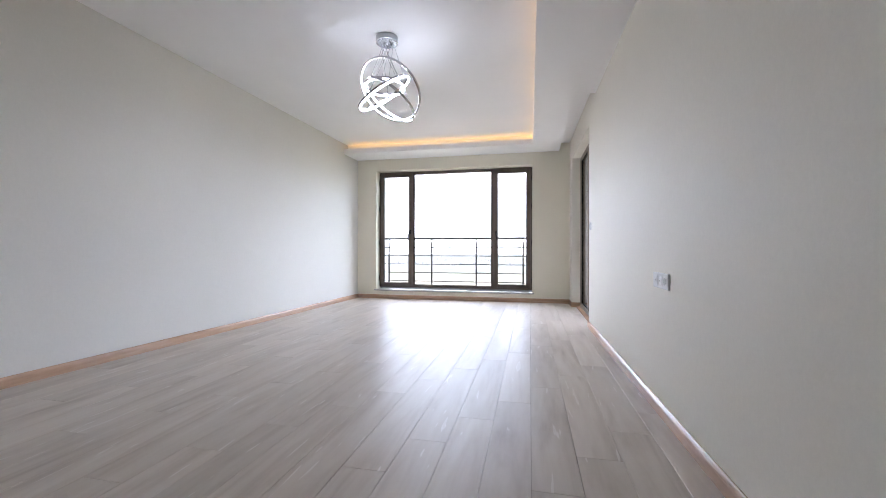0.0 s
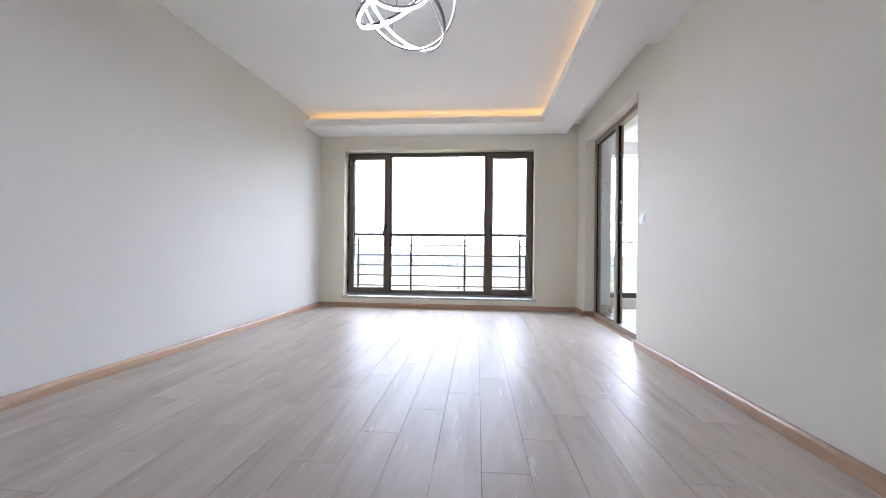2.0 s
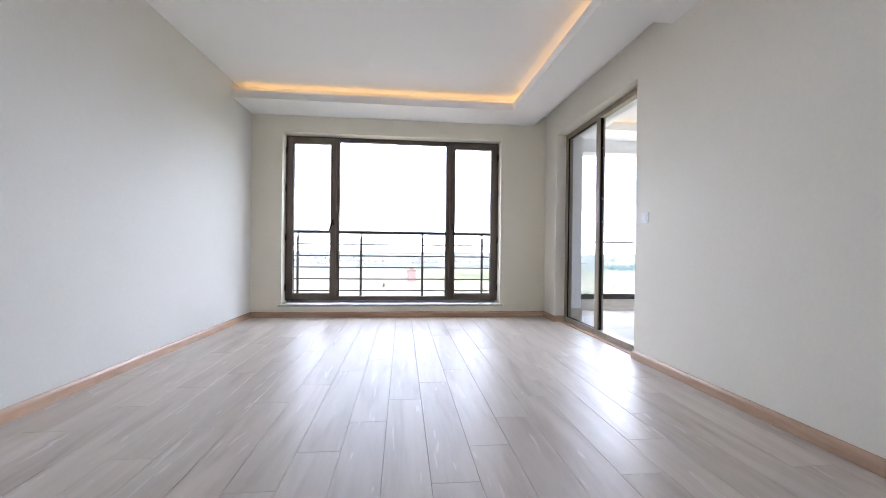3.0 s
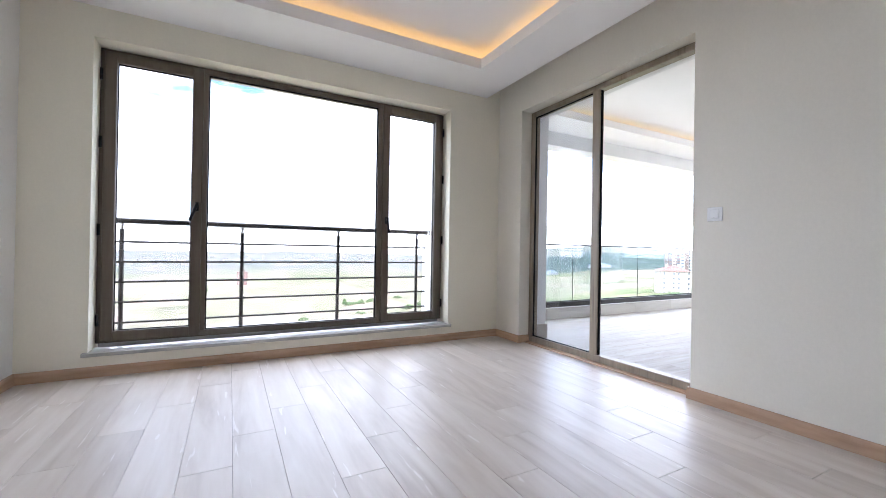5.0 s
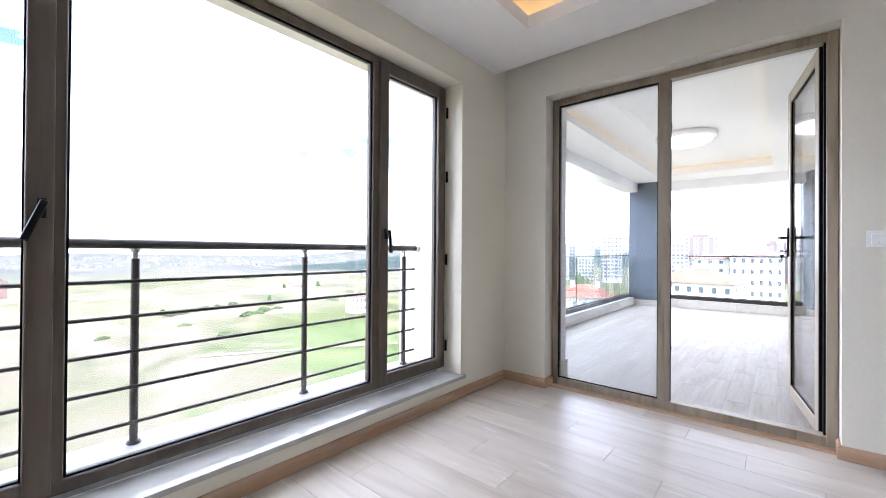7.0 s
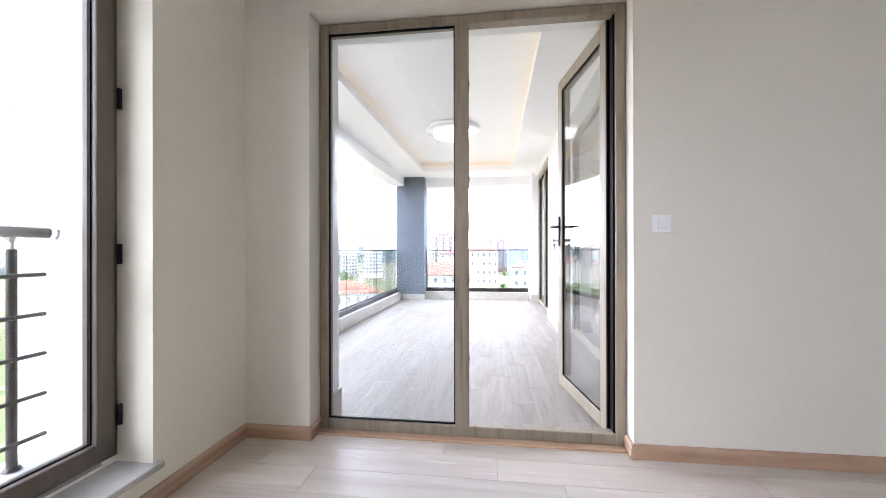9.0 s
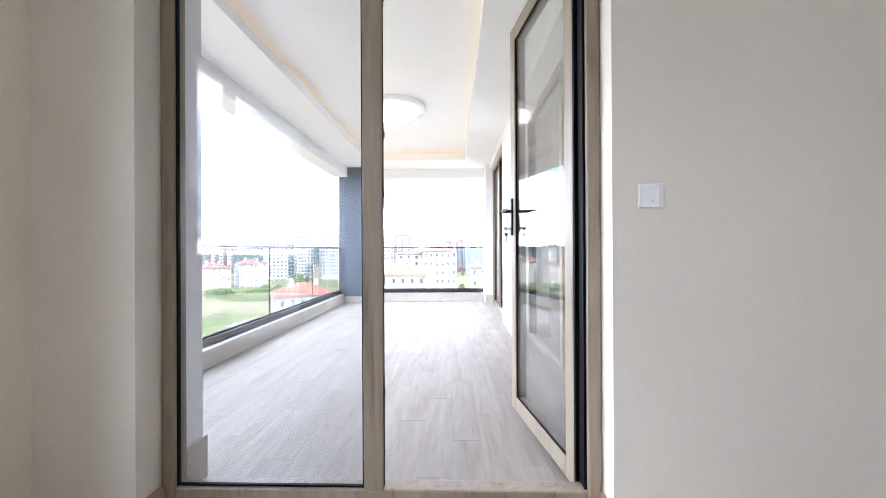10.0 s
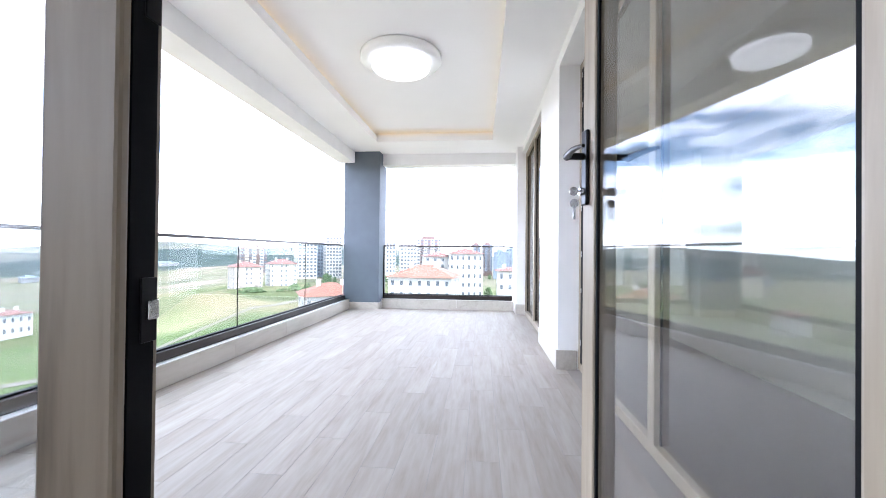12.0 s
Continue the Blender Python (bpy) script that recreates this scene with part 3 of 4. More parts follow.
# ---------- switch and sockets ----------
def wall_plate(name, label, cat, y, z, kind):
    t = thing(name, label, cat, at=(xr(y), y, z))
    n = 3 if kind == "socket" else 1
    w = 0.083 if n == 1 else 0.246
    part("plate", B(-0.009, 0.001, -w / 2, w / 2, -0.0415, 0.0415, bevel=0.003), M_WHITE, t)
    for k in range(n):
        c = (k - (n - 1) / 2) * 0.076
        if kind == "switch":
            part("rocker", B(-0.015, -0.008, c - 0.026, c + 0.026, -0.027, 0.027, bevel=0.003), M_WHITE, t, "white rocker")
            part("indicator", B(-0.0158, -0.0149, c - 0.002, c + 0.002, -0.020, -0.017), M_SOCKET, t, "small indicator mark")
        else:
            bm = lathe(bmesh.new(), [(0.026, 0), (0.026, 0.0012), (0.020, 0.0016)], (0, 0, 0), 28)
            bmesh.ops.transform(bm, matrix=pose(-0.009, c, 0, 0, -90, 0), verts=bm.verts)
            cup = part("socket_cup", bm, M_WHITE, t)
            bm = lathe(bmesh.new(), [(0.0195, 0), (0.0195, 0.0012), (0.006, 0.0014)], (0, 0, 0), 24)
            bmesh.ops.transform(bm, matrix=pose(-0.0104, c, 0, 0, -90, 0), verts=bm.verts)
            part("socket_well", bm, M_SOCKET if k == 0 else M_WHITE, cup, "recessed socket face")
            part("module_frame", ring_frame_y(bmesh.new(), c - 0.034, c + 0.034, -0.034, 0.034, 0.004, -0.0105, -0.0085, 0.0), M_WHITE, t)
            if k:
                # the connector hole's shade, given as a small raised dark disc
                bm = bmesh.new()
                rod(bm, (-0.0105, c, 0.0), (-0.0125, c, 0.0), 0.0045, 12)
                part("pin_shade", bm, M_SHADOWGAP, cup, "raised dark disc giving a connector hole's shade")
    return t


wall_plate("light_switch", "white plastic light switch on cream wall", "light switch", 4.50, 1.139, "switch")
wall_plate("wall_socket", "white triple wall outlet with socket on cream wall", "socket", 2.17, 0.714, "socket")

# ---------- balcony shell ----------
BX1, BYL, BYR = 6.84, 7.22, 4.52      # inner faces of the far kerb, side kerb and house wall
setting("balcony_floor", B(FX + 0.06, 7.1, 3.0, 7.5, -0.3, Z_BAL - 0.0008), M_GROUT, "pale grout bed under wood-look balcony tiles", "floor")
# house wall on the right with two recessed glazed doors
H1X0, H1X1, H2X0, H2X1, HZ = 1.02, 3.70, 4.66, 6.50, 2.40
bm = bmesh.new()
box(bm, OX, H1X0, 4.1, BYR, Z_BAL, 2.66)
box(bm, H1X1, H2X0, 4.1, BYR, Z_BAL, 2.66)
box(bm, H2X1, 7.1, 4.1, BYR + 0.075, Z_BAL, 2.66)
box(bm, H1X0, H1X1, 4.1, BYR, HZ, 2.66)
box(bm, H2X0, H2X1, 4.1, BYR, HZ, 2.66)
setting("wall_house", bm, M_PLASTER, "white plastered house wall with two recessed glazed doors", "wall")
# added wall that keeps the space behind the doors dark
setting("wall_house_back", B(OX, 6.95, 3.0, 3.05, Z_BAL, 2.7), M_WALL, "cream wall added to keep the space behind the balcony doors dark", "wall")


def balcony_door(x0, x1, y):
    d = tagged(pose_empty("door_2", (0, 0, 0)), "closed taupe glazed double door onto the balcony", "glass door", "balcony doors", "structure")
    bm = ring_frame(bmesh.new(), x0 + 0.002, x1 - 0.002, Z_BAL + 0.004, HZ - 0.003, 0.06, y - 0.07, y)
    mid = (x0 + x1) / 2
    box(bm, mid - 0.035, mid + 0.035, y - 0.069, y - 0.001, 0.04, HZ - 0.06, 0.005)
    part("door_frame", bm, M_UPVC_L, d)
    for a, b in ((x0 + 0.06, mid - 0.034), (mid + 0.034, x1 - 0.06)):
        p = part("pane", B(a, b, y - 0.04, y - 0.034, 0.038, HZ - 0.061), M_GLASS_B, d, "clear glass")
        p.visible_shadow = False
        part("gasket", ring_frame(bmesh.new(), a, b, 0.039, HZ - 0.062, 0.012, y - 0.034, y - 0.027, 0), M_GASKET, d)
    return d


d1 = balcony_door(H1X0, H1X1, 4.36)
part("rebate", B(H1X1 - 0.115, H1X1 - 0.062, 4.346, 4.359, 0.06, HZ - 0.065), M_GASKET, d1, "black rubber rebate")
for z in (0.22, 0.62, 0.9, 1.25, 1.6, 2.05, 2.28):
    part("strike_plate", B(H1X1 - 0.10, H1X1 - 0.086, 4.3585, 4.364, z - 0.02, z + 0.02, bevel=0.001), M_STEEL, d1, "small steel strike plate")
balcony_door(H2X0, H2X1, 4.47)

# kerbs, column and beams
M_KERB = wood("kerb_tile", [(0.25, (0.40, 0.36, 0.30)), (0.5, (0.50, 0.46, 0.40)), (0.75, (0.57, 0.53, 0.47))], 0.4, "x", 0.7, gap=0.08)
bm = bmesh.new()
box(bm, OX + 0.021, 6.659, BYL, 7.44, Z_BAL - 0.25, 0.137)
box(bm, BX1, 7.1, 4.55, 6.738, Z_BAL - 0.25, 0.137)
setting("kerb", bm, M_PLASTER, "low white balcony kerb", "kerb")
CLX, CLY = 6.66, 6.74
setting("column", B(CLX, 7.10, CLY, 7.315, Z_BAL - 0.2, 2.7), M_GREY, "dark grey rendered square column at the balcony corner", "column")
Z_BS, Z_BB, Z_BT = 2.50, 2.32, 2.65
bm = bmesh.new()
box(bm, OX + 0.021, 6.659, 7.15, 7.40, Z_BB, 2.75)
box(bm, BX1 + 0.02, 7.1, 4.2, 6.738, Z_BB, 2.75)
setting("balcony_beam", bm, M_PLASTER, "white rendered edge beam of the balcony", "beam")
setting("balcony_slab", B(0.85, 7.1, 3.0, 7.5, Z_BT, 2.95), M_CEIL, "white balcony ceiling slab", "ceiling")
BTX0, BTX1, BTY0, BTY1 = 1.42, 6.12, 4.98, 6.65
OX1 = OX + 0.022
bm = bmesh.new()
for (x0, x1, y0, y1) in ((OX1, 6.86, BTY1, 7.15), (OX1, 6.86, 4.1, BTY0), (BTX1, 6.86, BTY0, BTY1), (OX1, BTX0, BTY0, BTY1)):
    box(bm, x0, x1, y0, y1, Z_BS, Z_BS + 0.085)
for (x0, x1, y0, y1) in ((OX1, 6.86, BTY1 + 0.12, 7.15), (OX1, 6.86, 4.1, BTY0 - 0.12), (BTX1 + 0.12, 6.86, BTY0 - 0.12, BTY1 + 0.12), (OX1, BTX0 - 0.12, BTY0 - 0.12, BTY1 + 0.12)):
    box(bm, x0, x1, y0, y1, Z_BS + 0.085, Z_BT)
setting("balcony_soffit", bm, M_CEIL, "white plasterboard balcony ceiling border with a cove", "ceiling")
M_COVE_B = glow("warm_led_dim", (1.0, 0.66, 0.24), 0.16)
bcove = thing("cove_light", "warm yellow strip light hidden in the balcony ceiling cove", "strip light")
for a in ((BTX0, BTX1, BTY1 + 0.07, BTY1 + 0.09), (BTX0, BTX1, BTY0 - 0.09, BTY0 - 0.07), (BTX1 + 0.07, BTX1 + 0.09, BTY0, BTY1), (BTX0 - 0.09, BTX0 - 0.07, BTY0, BTY1)):
    part("led_strip", B(*a, Z_BS + 0.086, Z_BS + 0.096), M_COVE_B, bcove)

# plinth tiles
def plinth(x0, x1, y0, y1, h=0.10):
    return setting("baseboard", B(x0, x1, y0, y1, Z_BAL - 0.003, h, bevel=0.002), M_KERB, "beige wood-look tile skirting on the balcony", "skirting")


def kerb_tiles(a, b, fixed, axis, length=0.9, z1=0.150):
    p = a
    n = 0
    while p < b - 0.01:
        q = min(p + length, b)
        bm = B(p + 0.001, q - 0.001, fixed - 0.012, fixed + 0.0, Z_BAL - 0.002, z1) if axis == "x" else B(fixed - 0.012, fixed, p + 0.001, q - 0.001, Z_BAL - 0.002, z1)
        setting("baseboard", bm, M_KERB, "beige wood-look tile facing of the balcony kerb", "skirting")
        p = q


kerb_tiles(OX + 0.034, CLX - 0.014, BYL, "x", z1=0.142)
kerb_tiles(BYR + 0.09, CLY - 0.02, BX1, "y", z1=0.142)
plinth(CLX - 0.013, CLX - 0.001, CLY - 0.013, BYL - 0.013)
plinth(CLX - 0.013, BX1 - 0.013, CLY - 0.014, CLY - 0.001)
plinth(H1X1, H2X0, BYR, BYR + 0.012, 0.14)
plinth(H1X1 - 0.012, H1X1 - 0.001, 4.37, BYR + 0.012, 0.14)
plinth(H2X0 + 0.001, H2X0 + 0.012, 4.472, BYR + 0.012, 0.14)
plinth(H2X1, BX1 - 0.013, BYR + 0.075, BYR + 0.087, 0.14)
plinth(H2X1 - 0.012, H2X1 - 0.001, 4.472, BYR + 0.087, 0.14)
plinth(OX + 0.021, H1X0, BYR, BYR + 0.012, 0.14)
plinth(OX + 0.021, OX + 0.033, 6.237, BYL - 0.013, 0.17)
plinth(FX + 0.079, OX + 0.033, 6.236, 6.249, 0.17)

# glass balustrades
def balustrade(along, a, b, fixed, joints):
    t = thing("glass_balustrade", "clear glass balustrade with thin dark top rail and brown base profile", "balustrade", "balcony balustrades")

    def bx(p0, p1, o0, o1, z0, z1, bevel=0.0):
        return B(p0, p1, fixed + o0, fixed + o1, z0, z1, bevel=bevel) if along == "x" else B(fixed + o0, fixed + o1, p0, p1, z0, z1, bevel=bevel)
    part("base_profile", bx(a, b, -0.045, 0.045, 0.138, 0.205, 0.004), M_ALU, t, "brown aluminium base profile")
    part("seal", bx(a, b, -0.018, 0.018, 0.204, 0.216), M_GASKET, t, "black glazing seal")
    part("top_rail", bx(a, b, -0.013, 0.013, 0.992, 1.014, 0.003), M_ALU, t, "thin dark top rail")
    edges = [a, *joints, b]
    for p, q in zip(edges, edges[1:]):
        g = part("pane", bx(p + 0.004, q - 0.004, -0.006, 0.006, 0.212, 0.995), M_RAILGLASS, t, "clear toughened glass")
        g.visible_shadow = False
    for p in joints:
        part("joint_seal", bx(p - 0.0014, p + 0.0014, -0.005, 0.005, 0.212, 0.992), M_GASKET, t, "dark vertical joint between panes")
    return t


balustrade("x", OX + 0.022, 6.655, 7.33, (2.47, 3.90, 5.30))
balustrade("y", 4.62, 6.735, 6.97, ())
for y in (6.725,):
    c = thing("corner_post", "thin brown post beside the balcony column", "post")
    part("post", B(6.95, 6.99, y - 0.006, y + 0.010, 0.138, 1.01), M_ALU, c)

# balcony lamp
bl = thing("ceiling_lamp", "round white flush ceiling lamp with glowing diffuser", "ceiling lamp", at=(3.95, 5.855, Z_BT))
part("body", lathe(bmesh.new(), [(0.35, -0.001), (0.36, -0.008), (0.36, -0.052), (0.352, -0.06), (0.256, -0.062)], (0, 0, 0), 64), M_WHITE, bl, "white lamp body", smooth=True)
part("diffuser", lathe(bmesh.new(), [(0.255, -0.06), (0.255, -0.105), (0.245, -0.122), (0.22, -0.13), (0.02, -0.132)], (0, 0, 0), 64), M_BLAMP, bl, "glowing white diffuser", smooth=True)

# outlet on the house wall of the balcony
bs = thing("balcony_outlet", "small white outlet plate on the balcony wall", "socket", at=(4.16, BYR, 0.66))
part("plate", B(-0.04, 0.04, -0.001, 0.012, -0.06, 0.06, bevel=0.004), M_WHITE, bs)
part("flap", B(-0.032, 0.032, 0.0115, 0.018, -0.045, 0.03, bevel=0.003), M_WHITE, bs)

# ---------- the land outside ----------
def ground_z(x, y):
    """Falls from the house to open fields, with a hill range to the side and a rise under the town."""
    d = math.hypot(x, y)
    a = math.degrees(math.atan2(y, x))
    z = -25.5 - 26.0 * min(1, d / 2200) - 12 * max(0, min(1, (a - 50) / 40)) * min(1, d / 350)
    z += 10.8 * max(0, min(1, (47 - a) / 14)) * max(0, min(1, (d - 20) / 90))
    z += 38 * math.exp(-(((a - 40) / 13) ** 2)) * math.exp(-(((d - 1150) / 380) ** 2))
    z += 60 * math.exp(-(((a - 20) / 16) ** 2)) * math.exp(-(((d - 1800) / 500) ** 2))
    z += 112 * math.exp(-(((a - 40) / 13) ** 2)) * math.exp(-(((d - 3900) / 700) ** 2)) + 22 * math.exp(-(((a - 78) / 20) ** 2)) * math.exp(-(((d - 3900) / 700) ** 2))
    z += 25 * math.exp(-(((a - 120) / 30) ** 2)) * math.exp(-(((d - 4100) / 700) ** 2))
    amp = min(1.0, d / 600)
    z += amp * (noise.noise(Vector((x / 260, y / 260, 0.3))) * 7 + noise.noise(Vector((x / 900, y / 900, 5.3))) * 12)
    z += 7.5 * math.exp(-(((x - 122) / 16) ** 2 + ((y - 96) / 11) ** 2)) * (1 + 0.5 * noise.noise(Vector((x / 9, y / 9, 1.7))))
    return z


def land(name, r_in, r_out, nr, na, mat):
    bm = bmesh.new()
    rows = []
    for i in range(nr + 1):
        r = r_in * (r_out / r_in) ** (i / nr)
        rows.append([bm.verts.new((r * math.cos(2 * math.pi * k / na), r * math.sin(2 * math.pi * k / na), ground_z(r * math.cos(2 * math.pi * k / na), r * math.sin(2 * math.pi * k / na)))) for k in range(na)])
    for p, q in zip(rows, rows[1:]):
        for k in range(na):
            bm.faces.new((p[k], q[k], q[(k + 1) % na], p[(k + 1) % na]))
    bm.faces.new(rows[0])
    bmesh.ops.recalc_face_normals(bm, faces=bm.faces)
    ob = part(name, bm, mat, smooth=True)
    if ob.data.polygons[0].normal.z < 0:
        ob.data.flip_normals()
    return ob


def field_material():
    m, n, l, b = material("fields")
    big = noise_tex(n, l, 0.006, 4, (1, 1, 0), 0.5)
    mid = noise_tex(n, l, 0.035, 5, (1, 1, 0), 0.6)
    fine = noise_tex(n, l, 0.6, 5, (1, 1, 0), 0.65)
    cell = n.new("ShaderNodeTexVoronoi")
    tc = n.new("ShaderNodeTexCoord")
    mp = n.new("ShaderNodeMapping")
    mp.inputs["Scale"].default_value = (0.0035, 0.008, 0)
    mp.inputs["Rotation"].default_value = (0, 0, 0.5)
    l.new(tc.outputs["Object"], mp.inputs["Vector"])
    l.new(mp.outputs["Vector"], cell.inputs["Vector"])
    cell.inputs["Scale"].default_value = 1.0
    fields = ramp(n, [(0.0, (0.100, 0.094, 0.057)), (0.35, (0.125, 0.110, 0.082)), (0.55, (0.082, 0.084, 0.046)), (0.8, (0.132, 0.113, 0.088)), (1.0, (0.112, 0.102, 0.068))])
    l.new(cell.outputs["Color"], fields.inputs["Fac"])
    soil = ramp(n, [(0.42, (0, 0, 0)), (0.62, (1, 1, 1))])
    l.new(mid.outputs["Fac"], soil.inputs["Fac"])
    sm = n.new("ShaderNodeMath")
    sm.operation = "MULTIPLY"
    sm.inputs[1].default_value = 0.75
    l.new(soil.outputs["Color"], sm.inputs[0])
    mx = n.new("ShaderNodeMixRGB")
    mx.inputs["Color2"].default_value = (0.138, 0.118, 0.088, 1)
    l.new(sm.outputs[0], mx.inputs["Fac"])
    l.new(fields.outputs["Color"], mx.inputs["Color1"])
    mx2 = n.new("ShaderNodeMixRGB")
    mx2.blend_type = "MULTIPLY"
    mx2.inputs["Fac"].default_value = 0.7
    tone = ramp(n, [(0.3, (0.55, 0.57, 0.53)), (0.7, (1.2, 1.2, 1.15))])
    l.new(fine.outputs["Fac"], tone.inputs["Fac"])
    l.new(mx.outputs["Color"], mx2.inputs["Color1"])
    l.new(tone.outputs["Color"], mx2.inputs["Color2"])
    # woods on the far hills, their green shifted bluish for distance haze
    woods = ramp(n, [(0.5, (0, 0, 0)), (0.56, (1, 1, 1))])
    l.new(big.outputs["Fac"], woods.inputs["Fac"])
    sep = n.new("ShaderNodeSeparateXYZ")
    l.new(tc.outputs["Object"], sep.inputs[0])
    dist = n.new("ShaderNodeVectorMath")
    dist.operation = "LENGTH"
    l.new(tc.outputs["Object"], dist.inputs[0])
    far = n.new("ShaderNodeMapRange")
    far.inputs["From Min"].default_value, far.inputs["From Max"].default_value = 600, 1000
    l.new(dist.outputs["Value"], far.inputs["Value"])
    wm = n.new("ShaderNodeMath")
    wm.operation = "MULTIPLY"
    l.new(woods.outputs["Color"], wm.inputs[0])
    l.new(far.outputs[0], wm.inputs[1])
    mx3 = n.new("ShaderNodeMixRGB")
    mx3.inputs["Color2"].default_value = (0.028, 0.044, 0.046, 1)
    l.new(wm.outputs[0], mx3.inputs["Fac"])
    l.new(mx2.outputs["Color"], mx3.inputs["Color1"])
    cen = n.new("ShaderNodeVectorMath")
    cen.operation = "DISTANCE"
    cen.inputs[1].default_value = (124, 97, -15)
    l.new(tc.outputs["Object"], cen.inputs[0])
    near = n.new("ShaderNodeMapRange")
    near.inputs["From Min"].default_value, near.inputs["From Max"].default_value = 12, 34
    near.inputs["To Min"].default_value, near.inputs["To Max"].default_value = 0.9, -0.25
    l.new(cen.outputs["Value"], near.inputs["Value"])
    rag = n.new("ShaderNodeMath")
    rag.operation = "MULTIPLY_ADD"
    rag.inputs[1].default_value = 0.9
    rag.use_clamp = True
    l.new(fine.outputs["Fac"], rag.inputs[0])
    l.new(near.outputs[0], rag.inputs[2])
    cut = ramp(n, [(0.55, (0, 0, 0)), (0.85, (1, 1, 1))])
    l.new(rag.outputs[0], cut.inputs["Fac"])
    mx4 = n.new("ShaderNodeMixRGB")
    mx4.inputs["Color2"].default_value = (0.135, 0.115, 0.09, 1)
    l.new(cut.outputs["Color"], mx4.inputs["Fac"])
    l.new(mx3.outputs["Color"], mx4.inputs["Color1"])

    # wide grounds with ragged edges: bare soil below the window, scrub on the hill range
    def spread(centre, r0, r1, colour, src, share):
        ds = n.new("ShaderNodeVectorMath")
        ds.operation = "DISTANCE"
        ds.inputs[1].default_value = centre
        l.new(tc.outputs["Object"], ds.inputs[0])
        rg = n.new("ShaderNodeMapRange")
        rg.inputs["From Min"].default_value, rg.inputs["From Max"].default_value = r0, r1
        rg.inputs["To Min"].default_value, rg.inputs["To Max"].default_value = 0.5, -0.5
        l.new(ds.outputs["Value"], rg.inputs["Value"])
        ad = n.new("ShaderNodeMath")
        ad.operation = "MULTIPLY_ADD"
        ad.inputs[1].default_value = 1.3
        l.new(mid.outputs["Fac"], ad.inputs[0])
        l.new(rg.outputs[0], ad.inputs[2])
        ct = ramp(n, [(0.5, (0, 0, 0)), (0.72, (share, share, share))])
        l.new(ad.outputs[0], ct.inputs["Fac"])
        mm = n.new("ShaderNodeMixRGB")
        mm.inputs["Color2"].default_value = (*colour, 1)
        l.new(ct.outputs["Color"], mm.inputs["Fac"])
        l.new(src, mm.inputs["Color1"])
        return mm.outputs["Color"]

    # distance haze put into the colour: ground greys out with range
    far_haze = n.new("ShaderNodeMath")
    far_haze.operation = "MULTIPLY"
    far_haze.inputs[1].default_value = 0.65
    l.new(far.outputs[0], far_haze.inputs[0])
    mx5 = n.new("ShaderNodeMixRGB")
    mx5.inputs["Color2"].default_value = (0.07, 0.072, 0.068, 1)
    l.new(far_haze.outputs[0], mx5.inputs["Fac"])
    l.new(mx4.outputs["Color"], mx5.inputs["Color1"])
    last = spread((150, 85, -25), 75, 150, (0.064, 0.076, 0.025), mx5.outputs["Color"], 0.66)
    last = spread((50, 100, -40), 30, 90, (0.074, 0.098, 0.040), last, 0.7)
    last = spread((-45, 150, -42), 50, 150, (0.115, 0.096, 0.076), last, 0.8)
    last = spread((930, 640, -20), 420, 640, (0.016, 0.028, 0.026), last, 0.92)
    # grazed slopes: ragged tongues of scrub, grass and bare earth
    pt = n.new("ShaderNodeTexNoise")
    pmap = n.new("ShaderNodeMapping")
    pmap.inputs["Scale"].default_value = (1.0, 0.55, 0)
    pmap.inputs["Rotation"].default_value = (0, 0, 0.7)
    pt.inputs["Scale"].default_value, pt.inputs["Detail"].default_value, pt.inputs["Roughness"].default_value, pt.inputs["Distortion"].default_value = 0.028, 8.0, 0.62, 1.2
    l.new(tc.outputs["Object"], pmap.inputs["Vector"])
    l.new(pmap.outputs["Vector"], pt.inputs["Vector"])
    pr = ramp(n, [(0.33, (0.42, 0.52, 0.42)), (0.44, (0.80, 0.90, 0.72)), (0.52, (1.0, 1.0, 1.0)), (0.60, (1.55, 1.28, 1.45)), (0.68, (1.95, 1.5, 1.9))])
    l.new(pt.outputs["Fac"], pr.inputs["Fac"])
    pm = n.new("ShaderNodeMixRGB")
    pm.blend_type = "MULTIPLY"
    pm.inputs["Fac"].default_value = 0.8
    l.new(last, pm.inputs["Color1"])
    l.new(pr.outputs["Color"], pm.inputs["Color2"])
    l.new(pm.outputs["Color"], b.inputs["Base Color"])
    hum = n.new("ShaderNodeBump")
    hum.inputs["Strength"].default_value, hum.inputs["Distance"].default_value = 0.9, 1.2
    hs = n.new("ShaderNodeMath")
    hs.operation = "MULTIPLY_ADD"
    hs.inputs[1].default_value = 0.35
    l.new(fine.outputs["Fac"], hs.inputs[0])
    l.new(mid.outputs["Fac"], hs.inputs[2])
    l.new(hs.outputs[0], hum.inputs["Height"])
    l.new(hum.outputs["Normal"], b.inputs["Normal"])
    b.inputs["Roughness"].default_value = 0.95
    b.inputs["Specular IOR Level"].default_value = 0.1
    return m


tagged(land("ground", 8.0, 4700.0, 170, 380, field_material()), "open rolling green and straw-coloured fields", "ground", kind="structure")

